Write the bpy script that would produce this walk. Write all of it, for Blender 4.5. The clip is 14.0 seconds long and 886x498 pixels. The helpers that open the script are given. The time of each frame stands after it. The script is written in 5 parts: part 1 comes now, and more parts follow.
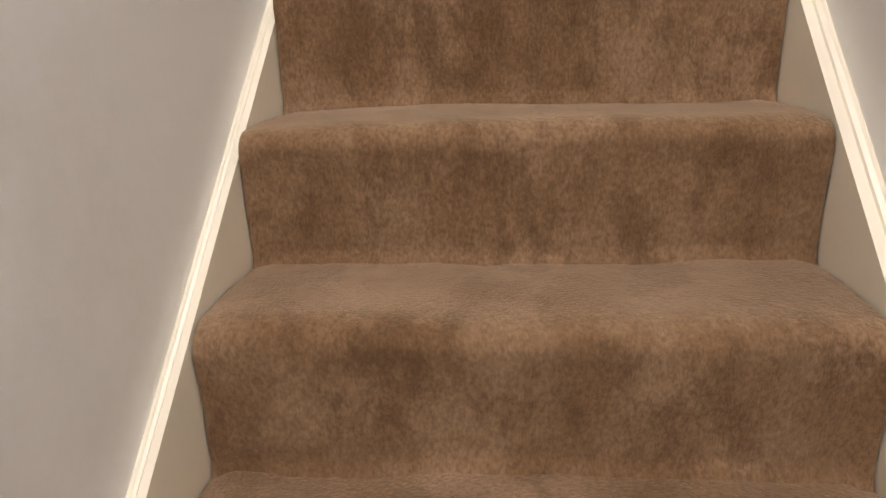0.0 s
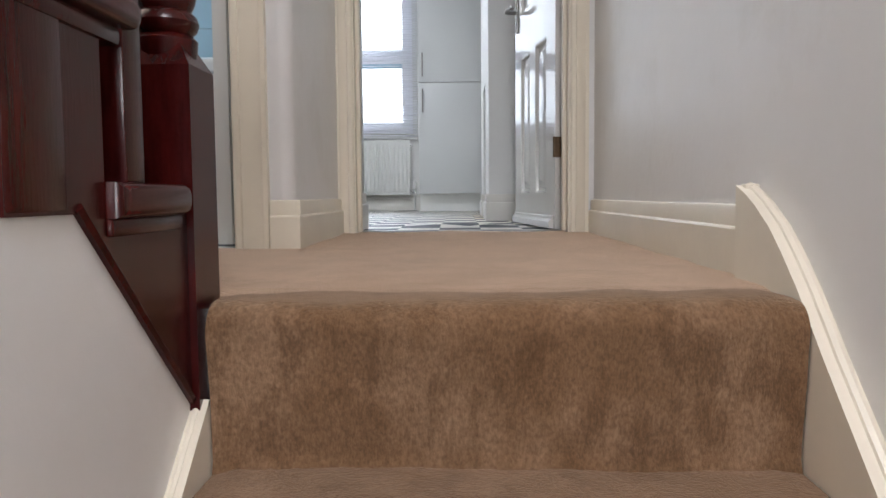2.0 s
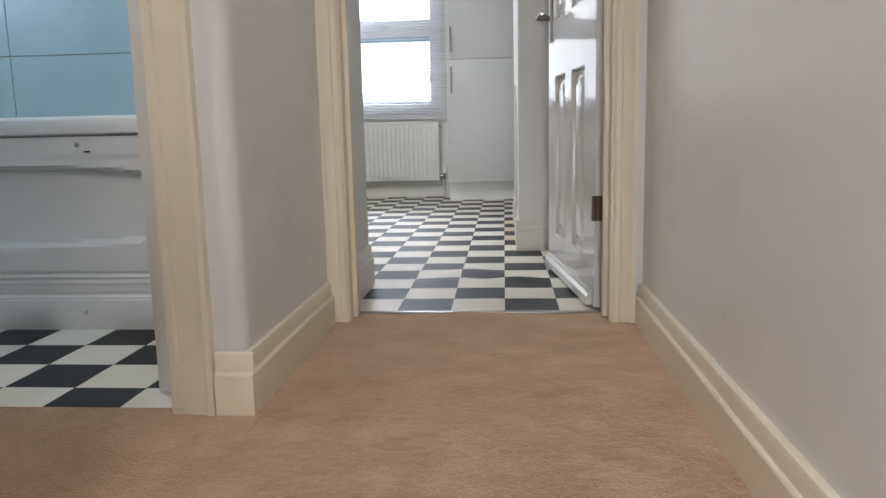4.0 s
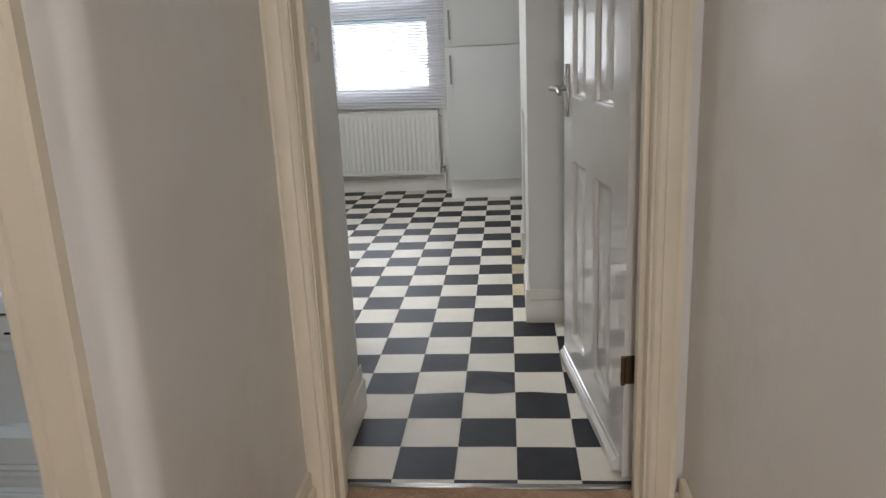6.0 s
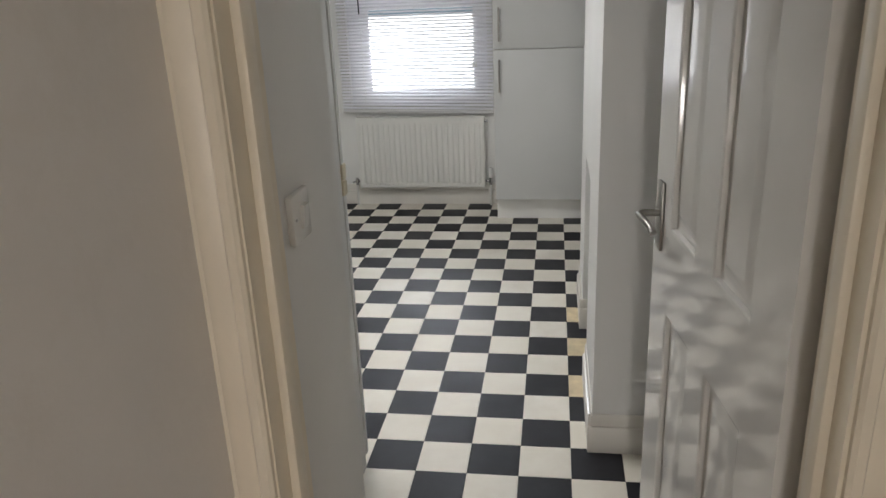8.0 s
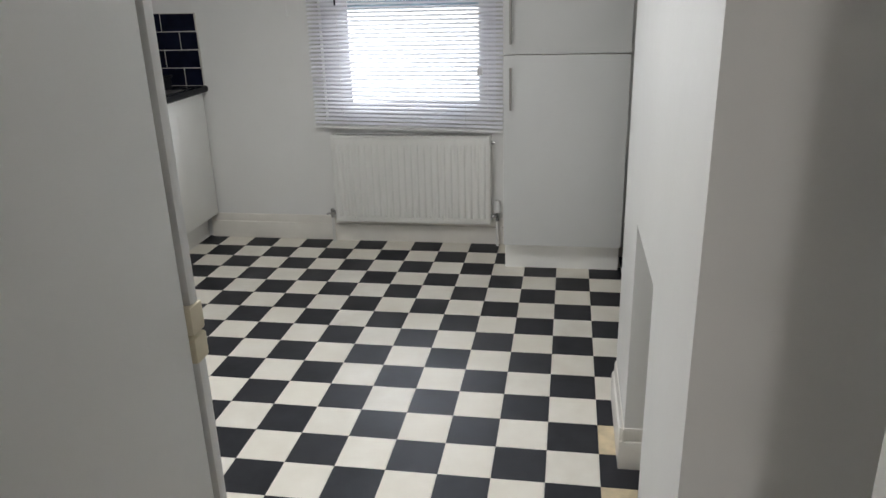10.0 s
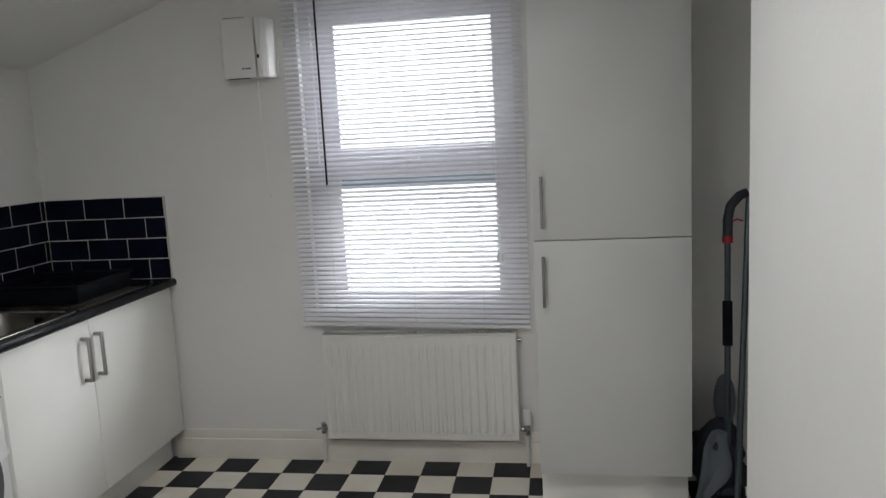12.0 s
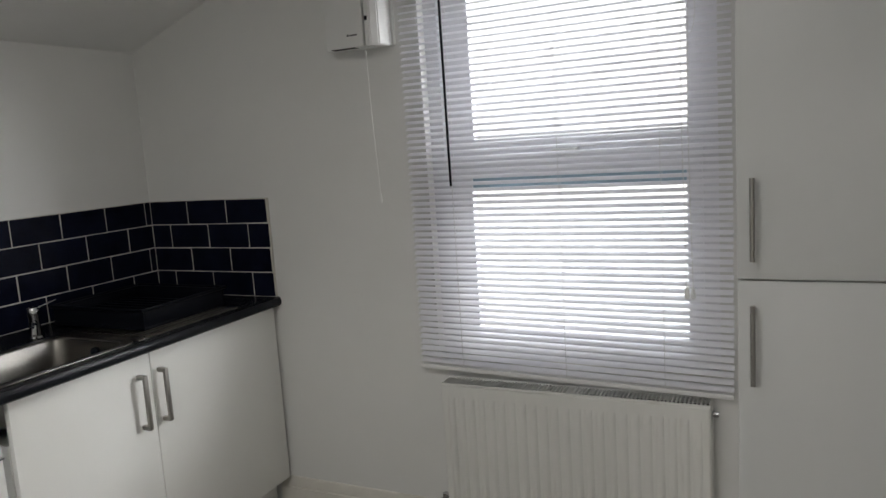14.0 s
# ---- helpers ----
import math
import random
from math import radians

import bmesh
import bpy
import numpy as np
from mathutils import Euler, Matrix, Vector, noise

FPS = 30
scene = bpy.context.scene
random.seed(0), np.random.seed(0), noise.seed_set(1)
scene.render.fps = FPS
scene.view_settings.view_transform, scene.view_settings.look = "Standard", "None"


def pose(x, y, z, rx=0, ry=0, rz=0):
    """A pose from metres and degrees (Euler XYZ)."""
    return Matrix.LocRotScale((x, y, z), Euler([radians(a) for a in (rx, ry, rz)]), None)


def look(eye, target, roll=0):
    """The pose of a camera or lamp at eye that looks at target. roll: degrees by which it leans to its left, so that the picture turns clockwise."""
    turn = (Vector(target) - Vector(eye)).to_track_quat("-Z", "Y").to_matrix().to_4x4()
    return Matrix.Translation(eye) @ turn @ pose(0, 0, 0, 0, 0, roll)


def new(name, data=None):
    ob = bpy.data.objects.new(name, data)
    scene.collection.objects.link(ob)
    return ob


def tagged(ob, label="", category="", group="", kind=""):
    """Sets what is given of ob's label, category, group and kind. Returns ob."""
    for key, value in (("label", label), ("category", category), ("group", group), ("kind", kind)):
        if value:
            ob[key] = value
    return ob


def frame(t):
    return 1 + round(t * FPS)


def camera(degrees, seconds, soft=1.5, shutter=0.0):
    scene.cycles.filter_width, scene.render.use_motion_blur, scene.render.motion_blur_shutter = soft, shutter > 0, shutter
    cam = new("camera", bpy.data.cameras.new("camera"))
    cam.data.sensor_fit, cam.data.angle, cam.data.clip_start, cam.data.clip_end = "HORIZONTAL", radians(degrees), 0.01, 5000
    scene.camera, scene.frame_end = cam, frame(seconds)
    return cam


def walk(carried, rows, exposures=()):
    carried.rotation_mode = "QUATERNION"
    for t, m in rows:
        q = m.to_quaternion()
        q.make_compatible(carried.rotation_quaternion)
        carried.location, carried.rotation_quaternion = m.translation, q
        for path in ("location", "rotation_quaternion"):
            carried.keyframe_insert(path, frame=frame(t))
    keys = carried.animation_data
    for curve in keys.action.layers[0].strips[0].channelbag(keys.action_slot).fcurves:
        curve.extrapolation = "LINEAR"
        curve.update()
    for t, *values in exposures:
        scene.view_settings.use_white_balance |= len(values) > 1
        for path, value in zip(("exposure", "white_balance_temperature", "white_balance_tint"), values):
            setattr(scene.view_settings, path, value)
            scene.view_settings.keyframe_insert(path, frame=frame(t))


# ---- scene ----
cam = camera(61.7, 14.0)
PATH = [
    (0, (-0.045, -3.906, -0.517), (-0.227, -1.984, -1.039), -1.8),
    (0.5, (-0.052, -3.721, -0.385), (-0.114, -1.805, -0.956), -1.1),
    (0.9, (-0.072, -3.601, -0.224), (-0.154, -1.644, -0.627), -1.0),
    (1.2, (-0.091, -3.498, -0.128), (-0.163, -1.515, -0.372), -1.2),
    (1.5, (-0.107, -3.39, 0.005), (-0.158, -1.4, -0.19), -1.0),
    (2, (-0.078, -3.259, 0.136), (-0.128, -1.265, -0.008), -0.5),
    (2.5, (-0.063, -3.136, 0.236), (-0.194, -1.147, 0.081), -1.1),
    (4.8, (0.021, -2.53, 0.788), (-0.178, -0.599, 0.309), -1.6),
    (5, (0.017, -2.485, 0.858), (-0.222, -0.568, 0.342), -1.6),
    (5.5, (-0.009, -2.356, 0.949), (-0.272, -0.443, 0.428), -2.1),
    (6, (-0.006, -2.228, 1.102), (-0.187, -0.306, 0.58), -2.6),
    (6.5, (0.029, -2.078, 1.186), (-0.206, -0.199, 0.544), -2.6),
    (7, (0.004, -1.942, 1.266), (-0.361, -0.083, 0.626), -1.8),
    (7.5, (-0.054, -1.698, 1.414), (-0.361, 0.18, 0.798), -2.9),
    (8, (-0.061, -1.497, 1.471), (-0.357, 0.368, 0.811), -2.5),
    (8.2, (-0.066, -1.366, 1.487), (-0.363, 0.501, 0.834), -1.6),
    (10.3, (-0.158, -0.278, 1.44), (-0.493, 1.573, 0.76), -1.7),
    (10.5, (-0.182, -0.198, 1.439), (-0.54, 1.662, 0.796), -1.5),
    (10.6, (-0.197, -0.158, 1.438), (-0.559, 1.714, 0.832), -1.4),
    (11, (-0.28, 0.035, 1.469), (-0.621, 1.964, 1.066), -1.7),
    (11.5, (-0.351, 0.171, 1.463), (-0.655, 2.14, 1.296), -1.3),
    (11.6, (-0.336, 0.212, 1.48), (-0.656, 2.18, 1.325), -1.4),
    (12, (-0.346, 0.347, 1.505), (-0.653, 2.302, 1.22), -2.9),
    (12.5, (-0.3, 0.556, 1.499), (-0.762, 2.472, 1.161), -1.1),
    (13, (-0.309, 0.799, 1.495), (-0.986, 2.642, 1.114), -1.9),
    (13.2, (-0.3, 0.928, 1.494), (-1.087, 2.742, 1.194), -2.6),
    (13.5, (-0.324, 1.065, 1.504), (-1.108, 2.884, 1.228), -3.4),
    (14, (-0.311, 1.303, 1.486), (-1.171, 3.087, 1.203), -3.8),
]
walk(cam, [(t, look(eye, target, roll)) for t, eye, target, roll in PATH],
     [(0.0, 0.65, 6450, 10), (0.5, 0.55, 6550, 10), (1.0, 0.35, 6000, 10), (2.0, 0.4, 5850, 10), (2.7, 0.5, 5950, 10), (5.0, 0.1, 6350, 10), (6.5, 0.0, 6400, 10), (8.2, -0.1, 6550, 10), (10.3, 0.0, 6400, 10), (11.2, -0.12, 6450, 10), (12.5, -0.45, 6500, 10), (14.0, -0.5, 6650, 10)])

# ---- world, lights ----
world = bpy.data.worlds.new("sky")
scene.world = world
world.use_nodes = True
wn = world.node_tree
sky = wn.nodes.new("ShaderNodeTexSky")
sky.sky_type = "NISHITA"
sky.sun_disc = False
sky.sun_elevation, sky.sun_rotation = radians(38), radians(150)
wn.links.new(sky.outputs[0], wn.nodes["Background"].inputs[0])
wn.nodes["Background"].inputs[1].default_value = 0.12


def area_lamp(name, eye, target, width, height, watts, colour):
    data = bpy.data.lights.new(name, "AREA")
    data.shape, data.size, data.size_y, data.energy, data.color = "RECTANGLE", width, height, watts, colour
    ob = new(name, data)
    ob.matrix_world = look(eye, target)
    return ob


sun = new("sun", bpy.data.lights.new("sun", "SUN"))
sun.data.energy, sun.data.angle, sun.data.color = 3.0, radians(0.5), (1.0, 0.95, 0.88)
sun.matrix_world = look((4, -6, 6.0), (0, 0, 0))
# daylight through kitchen and bathroom windows; landing window and rooflight lamps are added fill
area_lamp("kitchen_daylight", (-1.0, 12.9, 6.25), (-1.0, 3.7, 1.45), 9.0, 2.8, 900, (0.84, 0.90, 1.0))
area_lamp("yard_daylight", (4.6, 7.4, 3.3), (-1.0, 3.7, 1.5), 4.0, 3.0, 1050, (0.95, 0.975, 1.0))
area_lamp("kitchen_window_daylight", (-1.005, 3.815, 1.435), (-1.005, 0, 1.435), 0.95, 1.44, 4.0, (0.96, 1.0, 0.98))
# fill lamp added under an unseen kitchen rooflight
area_lamp("kitchen_fill_light", (-1.1, 1.22, 2.374), (-1.11, 1.22, 0), 0.62, 0.9, 28, (1.0, 0.985, 0.965))
area_lamp("bathroom_daylight", (-2.28, -0.75, 1.6), (0, -0.95, 0.9), 0.8, 0.9, 7, (0.66, 0.86, 1.0))
# warm fill lamp in a made-up landing window
area_lamp("landing_fill_light", (-1.78, -2.15, 1.65), (0, -1.6, 0.6), 0.8, 1.0, 6.4, (1.0, 0.82, 0.62))
# fill lamp added under an unseen rooflight above the stairs
area_lamp("stair_fill_light", (0.095, -4.0, 2.374), (-0.45, -4.0, 0), 1.3, 0.45, 33, (1.0, 0.945, 0.93))
area_lamp("fanlight_daylight", (0.0, -7.33, 0.15), (0, -2.5, -0.2), 0.6, 0.42, 34, (1.0, 0.96, 0.92))


# ---- materials ----
def material(name, rough=0.5, metal=0.0):
    m = bpy.data.materials.new(name)
    m.use_nodes = True
    n = m.node_tree
    b = n.nodes["Principled BSDF"]
    b.inputs["Roughness"].default_value, b.inputs["Metallic"].default_value = rough, metal
    return m, n, b


def coords(n, scale=(1, 1, 1)):
    g = n.nodes.new("ShaderNodeNewGeometry")
    mp = n.nodes.new("ShaderNodeMapping")
    mp.inputs["Scale"].default_value = scale
    n.links.new(g.outputs["Position"], mp.inputs["Vector"])
    return mp.outputs[0]


def noise_tex(n, vec, scale, detail=4, rough=0.5):
    t = n.nodes.new("ShaderNodeTexNoise")
    t.inputs["Scale"].default_value, t.inputs["Detail"].default_value, t.inputs["Roughness"].default_value = scale, detail, rough
    n.links.new(vec, t.inputs["Vector"])
    return t.outputs["Fac"]


def ramp(n, fac, stops):
    r = n.nodes.new("ShaderNodeValToRGB")
    while len(r.color_ramp.elements) < len(stops):
        r.color_ramp.elements.new(0.5)
    for e, (p, c) in zip(r.color_ramp.elements, stops):
        e.position, e.color = p, (*c, 1)
    n.links.new(fac, r.inputs[0])
    return r.outputs[0]


def mixed(n, fac, a, b, mode="MIX"):
    m = n.nodes.new("ShaderNodeMix")
    m.data_type, m.blend_type = "RGBA", mode
    if isinstance(fac, float):
        m.inputs["Factor"].default_value = fac
    else:
        n.links.new(fac, m.inputs["Factor"])
    for sock, v in ((m.inputs["A"], a), (m.inputs["B"], b)):
        if isinstance(v, tuple):
            sock.default_value = (*v, 1)
        else:
            n.links.new(v, sock)
    return m.outputs["Result"]


def bumped(n, b, height, strength, distance):
    k = n.nodes.new("ShaderNodeBump")
    k.inputs["Strength"].default_value, k.inputs["Distance"].default_value = strength, distance
    n.links.new(height, k.inputs["Height"])
    n.links.new(k.outputs[0], b.inputs["Normal"])


def painted(name, colour, rough, vary=0.04, bump=0.15, scale=2.5, grain=120.0, waves=0.0):
    """Paint on plaster, wood or metal: faint large stains, fine grain in relief, uneven gloss."""
    m, n, b = material(name, rough)
    v = coords(n)
    big = noise_tex(n, v, scale, 5, 0.6)
    dark = tuple(c * (1 - 2 * vary) for c in colour)
    light = tuple(min(1, c * (1 + vary)) for c in colour)
    n.links.new(ramp(n, big, [(0.3, dark), (0.7, light)]), b.inputs["Base Color"])
    if waves:
        worn = ramp(n, noise_tex(n, v, 3.2, 7, 0.68), [(0.30, (0.93, 0.92, 0.90)), (0.46, (1, 1, 1))])
        tone = b.inputs["Base Color"].links[0].from_socket
        n.links.new(mixed(n, 1.0, tone, worn, "MULTIPLY"), b.inputs["Base Color"])
    r = n.nodes.new("ShaderNodeMapRange")
    r.inputs["To Min"].default_value, r.inputs["To Max"].default_value = rough * 0.85, min(1, rough * 1.2)
    n.links.new(noise_tex(n, v, 14, 3), r.inputs["Value"])
    n.links.new(r.outputs[0], b.inputs["Roughness"])
    height = noise_tex(n, v, grain, 3)
    if waves:
        k = n.nodes.new("ShaderNodeMath")
        k.operation, k.inputs[1].default_value = "MULTIPLY_ADD", waves
        n.links.new(noise_tex(n, v, 5.5, 3, 0.45), k.inputs[0])
        n.links.new(height, k.inputs[2])
        height = k.outputs[0]
    bumped(n, b, height, bump, 0.002)
    return m


WALL = painted("wall_paint", (0.77, 0.748, 0.718), 0.33, 0.02, 0.25, 1.8, 60, 7.0)
WALL_KITCHEN = painted("kitchen_wall_paint", (0.78, 0.78, 0.765), 0.42, 0.015, 0.2, 1.8, 60)
CEILING = painted("ceiling_paint", (0.88, 0.88, 0.87), 0.8, 0.015, 0.2)
CREAM = painted("cream_gloss_paint", (0.80, 0.725, 0.585), 0.3, 0.03, 0.12, 6, 90)
KITCHEN_TRIM = painted("off_white_gloss_paint", (0.76, 0.735, 0.68), 0.3, 0.03, 0.12, 6, 90)
WHITE_GLOSS = painted("white_gloss_paint", (0.72, 0.71, 0.68), 0.08, 0.02, 0.025, 5, 30)
RAD_WHITE = painted("radiator_enamel", (0.76, 0.76, 0.73), 0.3, 0.015, 0.03)
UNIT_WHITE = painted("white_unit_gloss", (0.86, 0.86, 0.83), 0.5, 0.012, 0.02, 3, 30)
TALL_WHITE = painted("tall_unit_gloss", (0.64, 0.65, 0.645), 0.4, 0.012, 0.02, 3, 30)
SWITCH_WHITE = painted("bright_white_plastic", (0.9, 0.9, 0.88), 0.2, 0.01, 0.02)
PLASTIC = painted("white_plastic", (0.8, 0.8, 0.79), 0.35, 0.01, 0.03)
FRAME_WHITE = painted("white_window_plastic", (0.86, 0.86, 0.90), 0.3, 0.01, 0.03)
ACRYLIC = painted("bath_acrylic", (0.82, 0.83, 0.83), 0.15, 0.01, 0.01)
GREY_PLASTIC = painted("grey_plastic", (0.03, 0.036, 0.05), 0.4, 0.05, 0.05)
DARK_PLASTIC = painted("black_plastic", (0.006, 0.007, 0.011), 0.4, 0.1, 0.05)
RED_PLASTIC = painted("red_plastic", (0.5, 0.02, 0.04), 0.35, 0.05, 0.05)
FABRIC = painted("dark_blue_cloth", (0.03, 0.04, 0.06), 0.9, 0.2, 0.4)
CLOTH_GREY = painted("pale_blue_cloth", (0.13, 0.155, 0.175), 0.9, 0.1, 0.4)
GREY_RING = painted("dark_grey_door_ring", (0.10, 0.11, 0.12), 0.25, 0.05, 0.02)
GASKET = painted("grey_rubber", (0.16, 0.165, 0.17), 0.6, 0.05, 0.1)
FRIDGE = painted("fridge_enamel", (0.74, 0.75, 0.745), 0.35, 0.01, 0.05, 2, 200)
SEALANT = painted("yellowed_plastic", (0.72, 0.66, 0.50), 0.5, 0.05, 0.1)
PRINT = painted("grey_print", (0.12, 0.12, 0.13), 0.5, 0.02, 0.0)
WORKTOP = painted("black_laminate", (0.012, 0.013, 0.017), 0.22, 0.15, 0.08, 30, 400)
DIAMOND = painted("slate_blue_glaze", (0.06, 0.09, 0.12), 0.2, 0.05, 0.02)
DIAMOND_PALE = painted("grey_blue_glaze", (0.22, 0.28, 0.32), 0.2, 0.05, 0.02)
BLUE_STRIP = painted("pale_blue_strip", (0.42, 0.58, 0.68), 0.4, 0.05, 0.05)
GROUT = painted("pale_grout", (0.60, 0.58, 0.53), 0.8, 0.08, 0.3, 20)
SPLASH = painted("black_glazed_tile", (0.008, 0.010, 0.022), 0.1, 0.2, 0.05, 9, 12)
for dull, gloss in ((WORKTOP, 0.15), (DARK_PLASTIC, 0.07), (SPLASH, 0.15)):
    dull.node_tree.nodes["Principled BSDF"].inputs["Specular IOR Level"].default_value = gloss
BATH_TILE = painted("pale_blue_tile", (0.50, 0.62, 0.66), 0.18, 0.04, 0.04, 3, 10)


def carpet_material(name, worn, tone, hue=(1, 1, 1), sheen=0.4):
    """Cut pile: soft large tones, brushed patches with fringed edges, single tufts."""
    m, n, b = material(name, 0.95)
    streak = noise_tex(n, coords(n, (1, 0.7, 0.35)), 6, 5, 0.55)
    brush = noise_tex(n, coords(n, (1, 0.8, 0.5)), 14, 7, 0.7)
    patch = noise_tex(n, coords(n, (0.8, 0.8, 0.6)), 9, 6, 0.62)
    fibre = noise_tex(n, coords(n, (1, 0.8, 0.3)), 300, 3, 0.7)

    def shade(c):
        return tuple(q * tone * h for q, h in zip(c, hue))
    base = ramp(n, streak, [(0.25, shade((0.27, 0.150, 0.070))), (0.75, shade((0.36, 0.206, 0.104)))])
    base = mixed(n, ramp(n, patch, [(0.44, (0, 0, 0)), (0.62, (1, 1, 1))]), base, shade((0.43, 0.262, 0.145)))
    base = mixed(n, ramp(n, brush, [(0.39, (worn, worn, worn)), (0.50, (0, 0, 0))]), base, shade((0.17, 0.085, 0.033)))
    base = mixed(n, 0.45, base, ramp(n, fibre, [(0.25, (0.35, 0.33, 0.3)), (0.7, (1.0, 1.0, 1.0))]), "MULTIPLY")
    tuft = noise_tex(n, coords(n, (1, 1, 0.75)), 190, 3, 0.6)
    base = mixed(n, 0.55, base, ramp(n, tuft, [(0.36, (0.45, 0.42, 0.38)), (0.62, (1.0, 1.0, 1.0))]), "MULTIPLY")
    n.links.new(base, b.inputs["Base Color"])
    b.inputs["Sheen Weight"].default_value = sheen
    b.inputs["Sheen Tint"].default_value = (1.0, 0.80, 0.62, 1)
    b.inputs["Sheen Roughness"].default_value = 0.5
    b.inputs["Specular IOR Level"].default_value = 0.1
    add = n.nodes.new("ShaderNodeMath")
    add.operation = "ADD"
    n.links.new(fibre, add.inputs[0])
    n.links.new(tuft, add.inputs[1])
    bumped(n, b, add.outputs[0], 0.55, 0.004)
    return m


def vinyl(name, light):
    """Printed vinyl square; each takes a slightly different tone."""
    m, n, b = material(name, 0.3)
    v = coords(n)
    oi = n.nodes.new("ShaderNodeObjectInfo")
    if light:
        a = ramp(n, noise_tex(n, v, 7, 5, 0.6), [(0.3, (0.74, 0.70, 0.62)), (0.7, (0.84, 0.81, 0.74))])
        other = (0.82, 0.77, 0.66)
    else:
        a = ramp(n, noise_tex(n, v, 9, 5, 0.6), [(0.3, (0.010, 0.011, 0.014)), (0.7, (0.024, 0.025, 0.031))])
        other = (0.03, 0.03, 0.036)
    f = n.nodes.new("ShaderNodeMath")
    f.operation, f.inputs[1].default_value = "MULTIPLY", 0.5
    n.links.new(oi.outputs["Random"], f.inputs[0])
    n.links.new(mixed(n, f.outputs[0], a, other), b.inputs["Base Color"])
    r = n.nodes.new("ShaderNodeMapRange")
    r.inputs["To Min"].default_value, r.inputs["To Max"].default_value = 0.40, 0.56
    b.inputs["Specular IOR Level"].default_value = 0.27
    n.links.new(noise_tex(n, v, 5, 4), r.inputs["Value"])
    n.links.new(r.outputs[0], b.inputs["Roughness"])
    bumped(n, b, noise_tex(n, v, 22, 4), 0.12, 0.004)
    return m


def wood_material():
    m, n, b = material("mahogany_stain", 0.25)
    v = coords(n, (9, 9, 1.2))
    grain = noise_tex(n, v, 7, 6, 0.65)
    fine = noise_tex(n, coords(n, (60, 60, 4)), 6, 3)
    c = ramp(n, grain, [(0.25, (0.022, 0.0021, 0.0019)), (0.55, (0.046, 0.0044, 0.0036)), (0.8, (0.080, 0.0085, 0.006))])
    n.links.new(c, b.inputs["Base Color"])
    b.inputs["Coat Weight"].default_value, b.inputs["Coat Roughness"].default_value = 0.08, 0.25
    b.inputs["Specular IOR Level"].default_value = 0.3
    bumped(n, b, fine, 0.12, 0.002)
    return m


def metal(name, colour, rough, stretch=(1, 1, 1)):
    m, n, b = material(name, rough, 1.0)
    f = noise_tex(n, coords(n, stretch), 90, 3)
    n.links.new(ramp(n, f, [(0.3, tuple(c * 0.9 for c in colour)), (0.7, colour)]), b.inputs["Base Color"])
    bumped(n, b, f, 0.05, 0.001)
    return m


def glass_material(name, tint):
    m, n, b = material(name, 0.02)
    b.inputs["Transmission Weight"].default_value, b.inputs["IOR"].default_value = 1.0, 1.45
    b.inputs["Base Color"].default_value = (*tint, 1)
    return m


def slat_material():
    m, n, b = material("blind_slat", 0.45)
    n.links.new(ramp(n, noise_tex(n, coords(n), 4, 3), [(0.3, (0.85, 0.85, 0.89)), (0.7, (0.90, 0.90, 0.93))]), b.inputs["Base Color"])
    tr = n.nodes.new("ShaderNodeBsdfTranslucent")
    tr.inputs["Color"].default_value = (0.88, 0.89, 0.96, 1)
    mx = n.nodes.new("ShaderNodeMixShader")
    mx.inputs[0].default_value = 0.15
    n.links.new(b.outputs[0], mx.inputs[1])
    n.links.new(tr.outputs[0], mx.inputs[2])
    n.links.new(mx.outputs[0], n.nodes["Material Output"].inputs[0])
    return m


# opal panes for the two added, unseen rooflights
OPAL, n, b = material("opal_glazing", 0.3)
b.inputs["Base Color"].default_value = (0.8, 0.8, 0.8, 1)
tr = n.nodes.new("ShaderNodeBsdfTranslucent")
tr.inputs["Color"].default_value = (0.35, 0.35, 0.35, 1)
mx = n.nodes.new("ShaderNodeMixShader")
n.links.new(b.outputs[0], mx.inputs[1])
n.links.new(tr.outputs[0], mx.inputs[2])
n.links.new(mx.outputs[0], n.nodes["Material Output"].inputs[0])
GLOWING_RENDER, n, b = material("glowing_render", 0.9)
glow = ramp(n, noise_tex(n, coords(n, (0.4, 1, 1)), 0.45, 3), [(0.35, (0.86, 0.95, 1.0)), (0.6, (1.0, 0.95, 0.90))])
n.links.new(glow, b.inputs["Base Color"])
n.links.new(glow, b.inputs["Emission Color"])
# outdoor brightness is put into the wall as emission
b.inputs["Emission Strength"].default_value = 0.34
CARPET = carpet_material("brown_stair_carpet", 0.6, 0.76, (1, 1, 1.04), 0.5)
# same carpet; the landing's grazing light is painted in as a lighter tone
CARPET_LIT = carpet_material("brown_landing_carpet_lit", 0.12, 1.35, (0.93, 1.0, 1.16), 1.0)
VINYL_W, VINYL_B = vinyl("cream_vinyl", True), vinyl("black_vinyl", False)
VINYL_STAIN = painted("yellowed_vinyl", (0.72, 0.60, 0.40), 0.3, 0.12, 0.1, 14, 22)
WOOD = wood_material()
STEEL = metal("brushed_steel", (0.36, 0.345, 0.325), 0.32, (1, 1, 12))
SINK_STEEL = metal("sink_steel", (0.21, 0.20, 0.185), 0.28, (8, 1, 1))
CHROME = metal("chrome", (0.55, 0.55, 0.56), 0.12)
BRASS = metal("worn_brass", (0.16, 0.11, 0.07), 0.45)
ALLOY = metal("grey_alloy_tube", (0.11, 0.135, 0.15), 0.4)
GLASS = glass_material("window_glass", (1, 1, 1))
DARK_GLASS = painted("smoked_glass", (0.01, 0.011, 0.012), 0.06, 0.1, 0.0)
SLAT = slat_material()


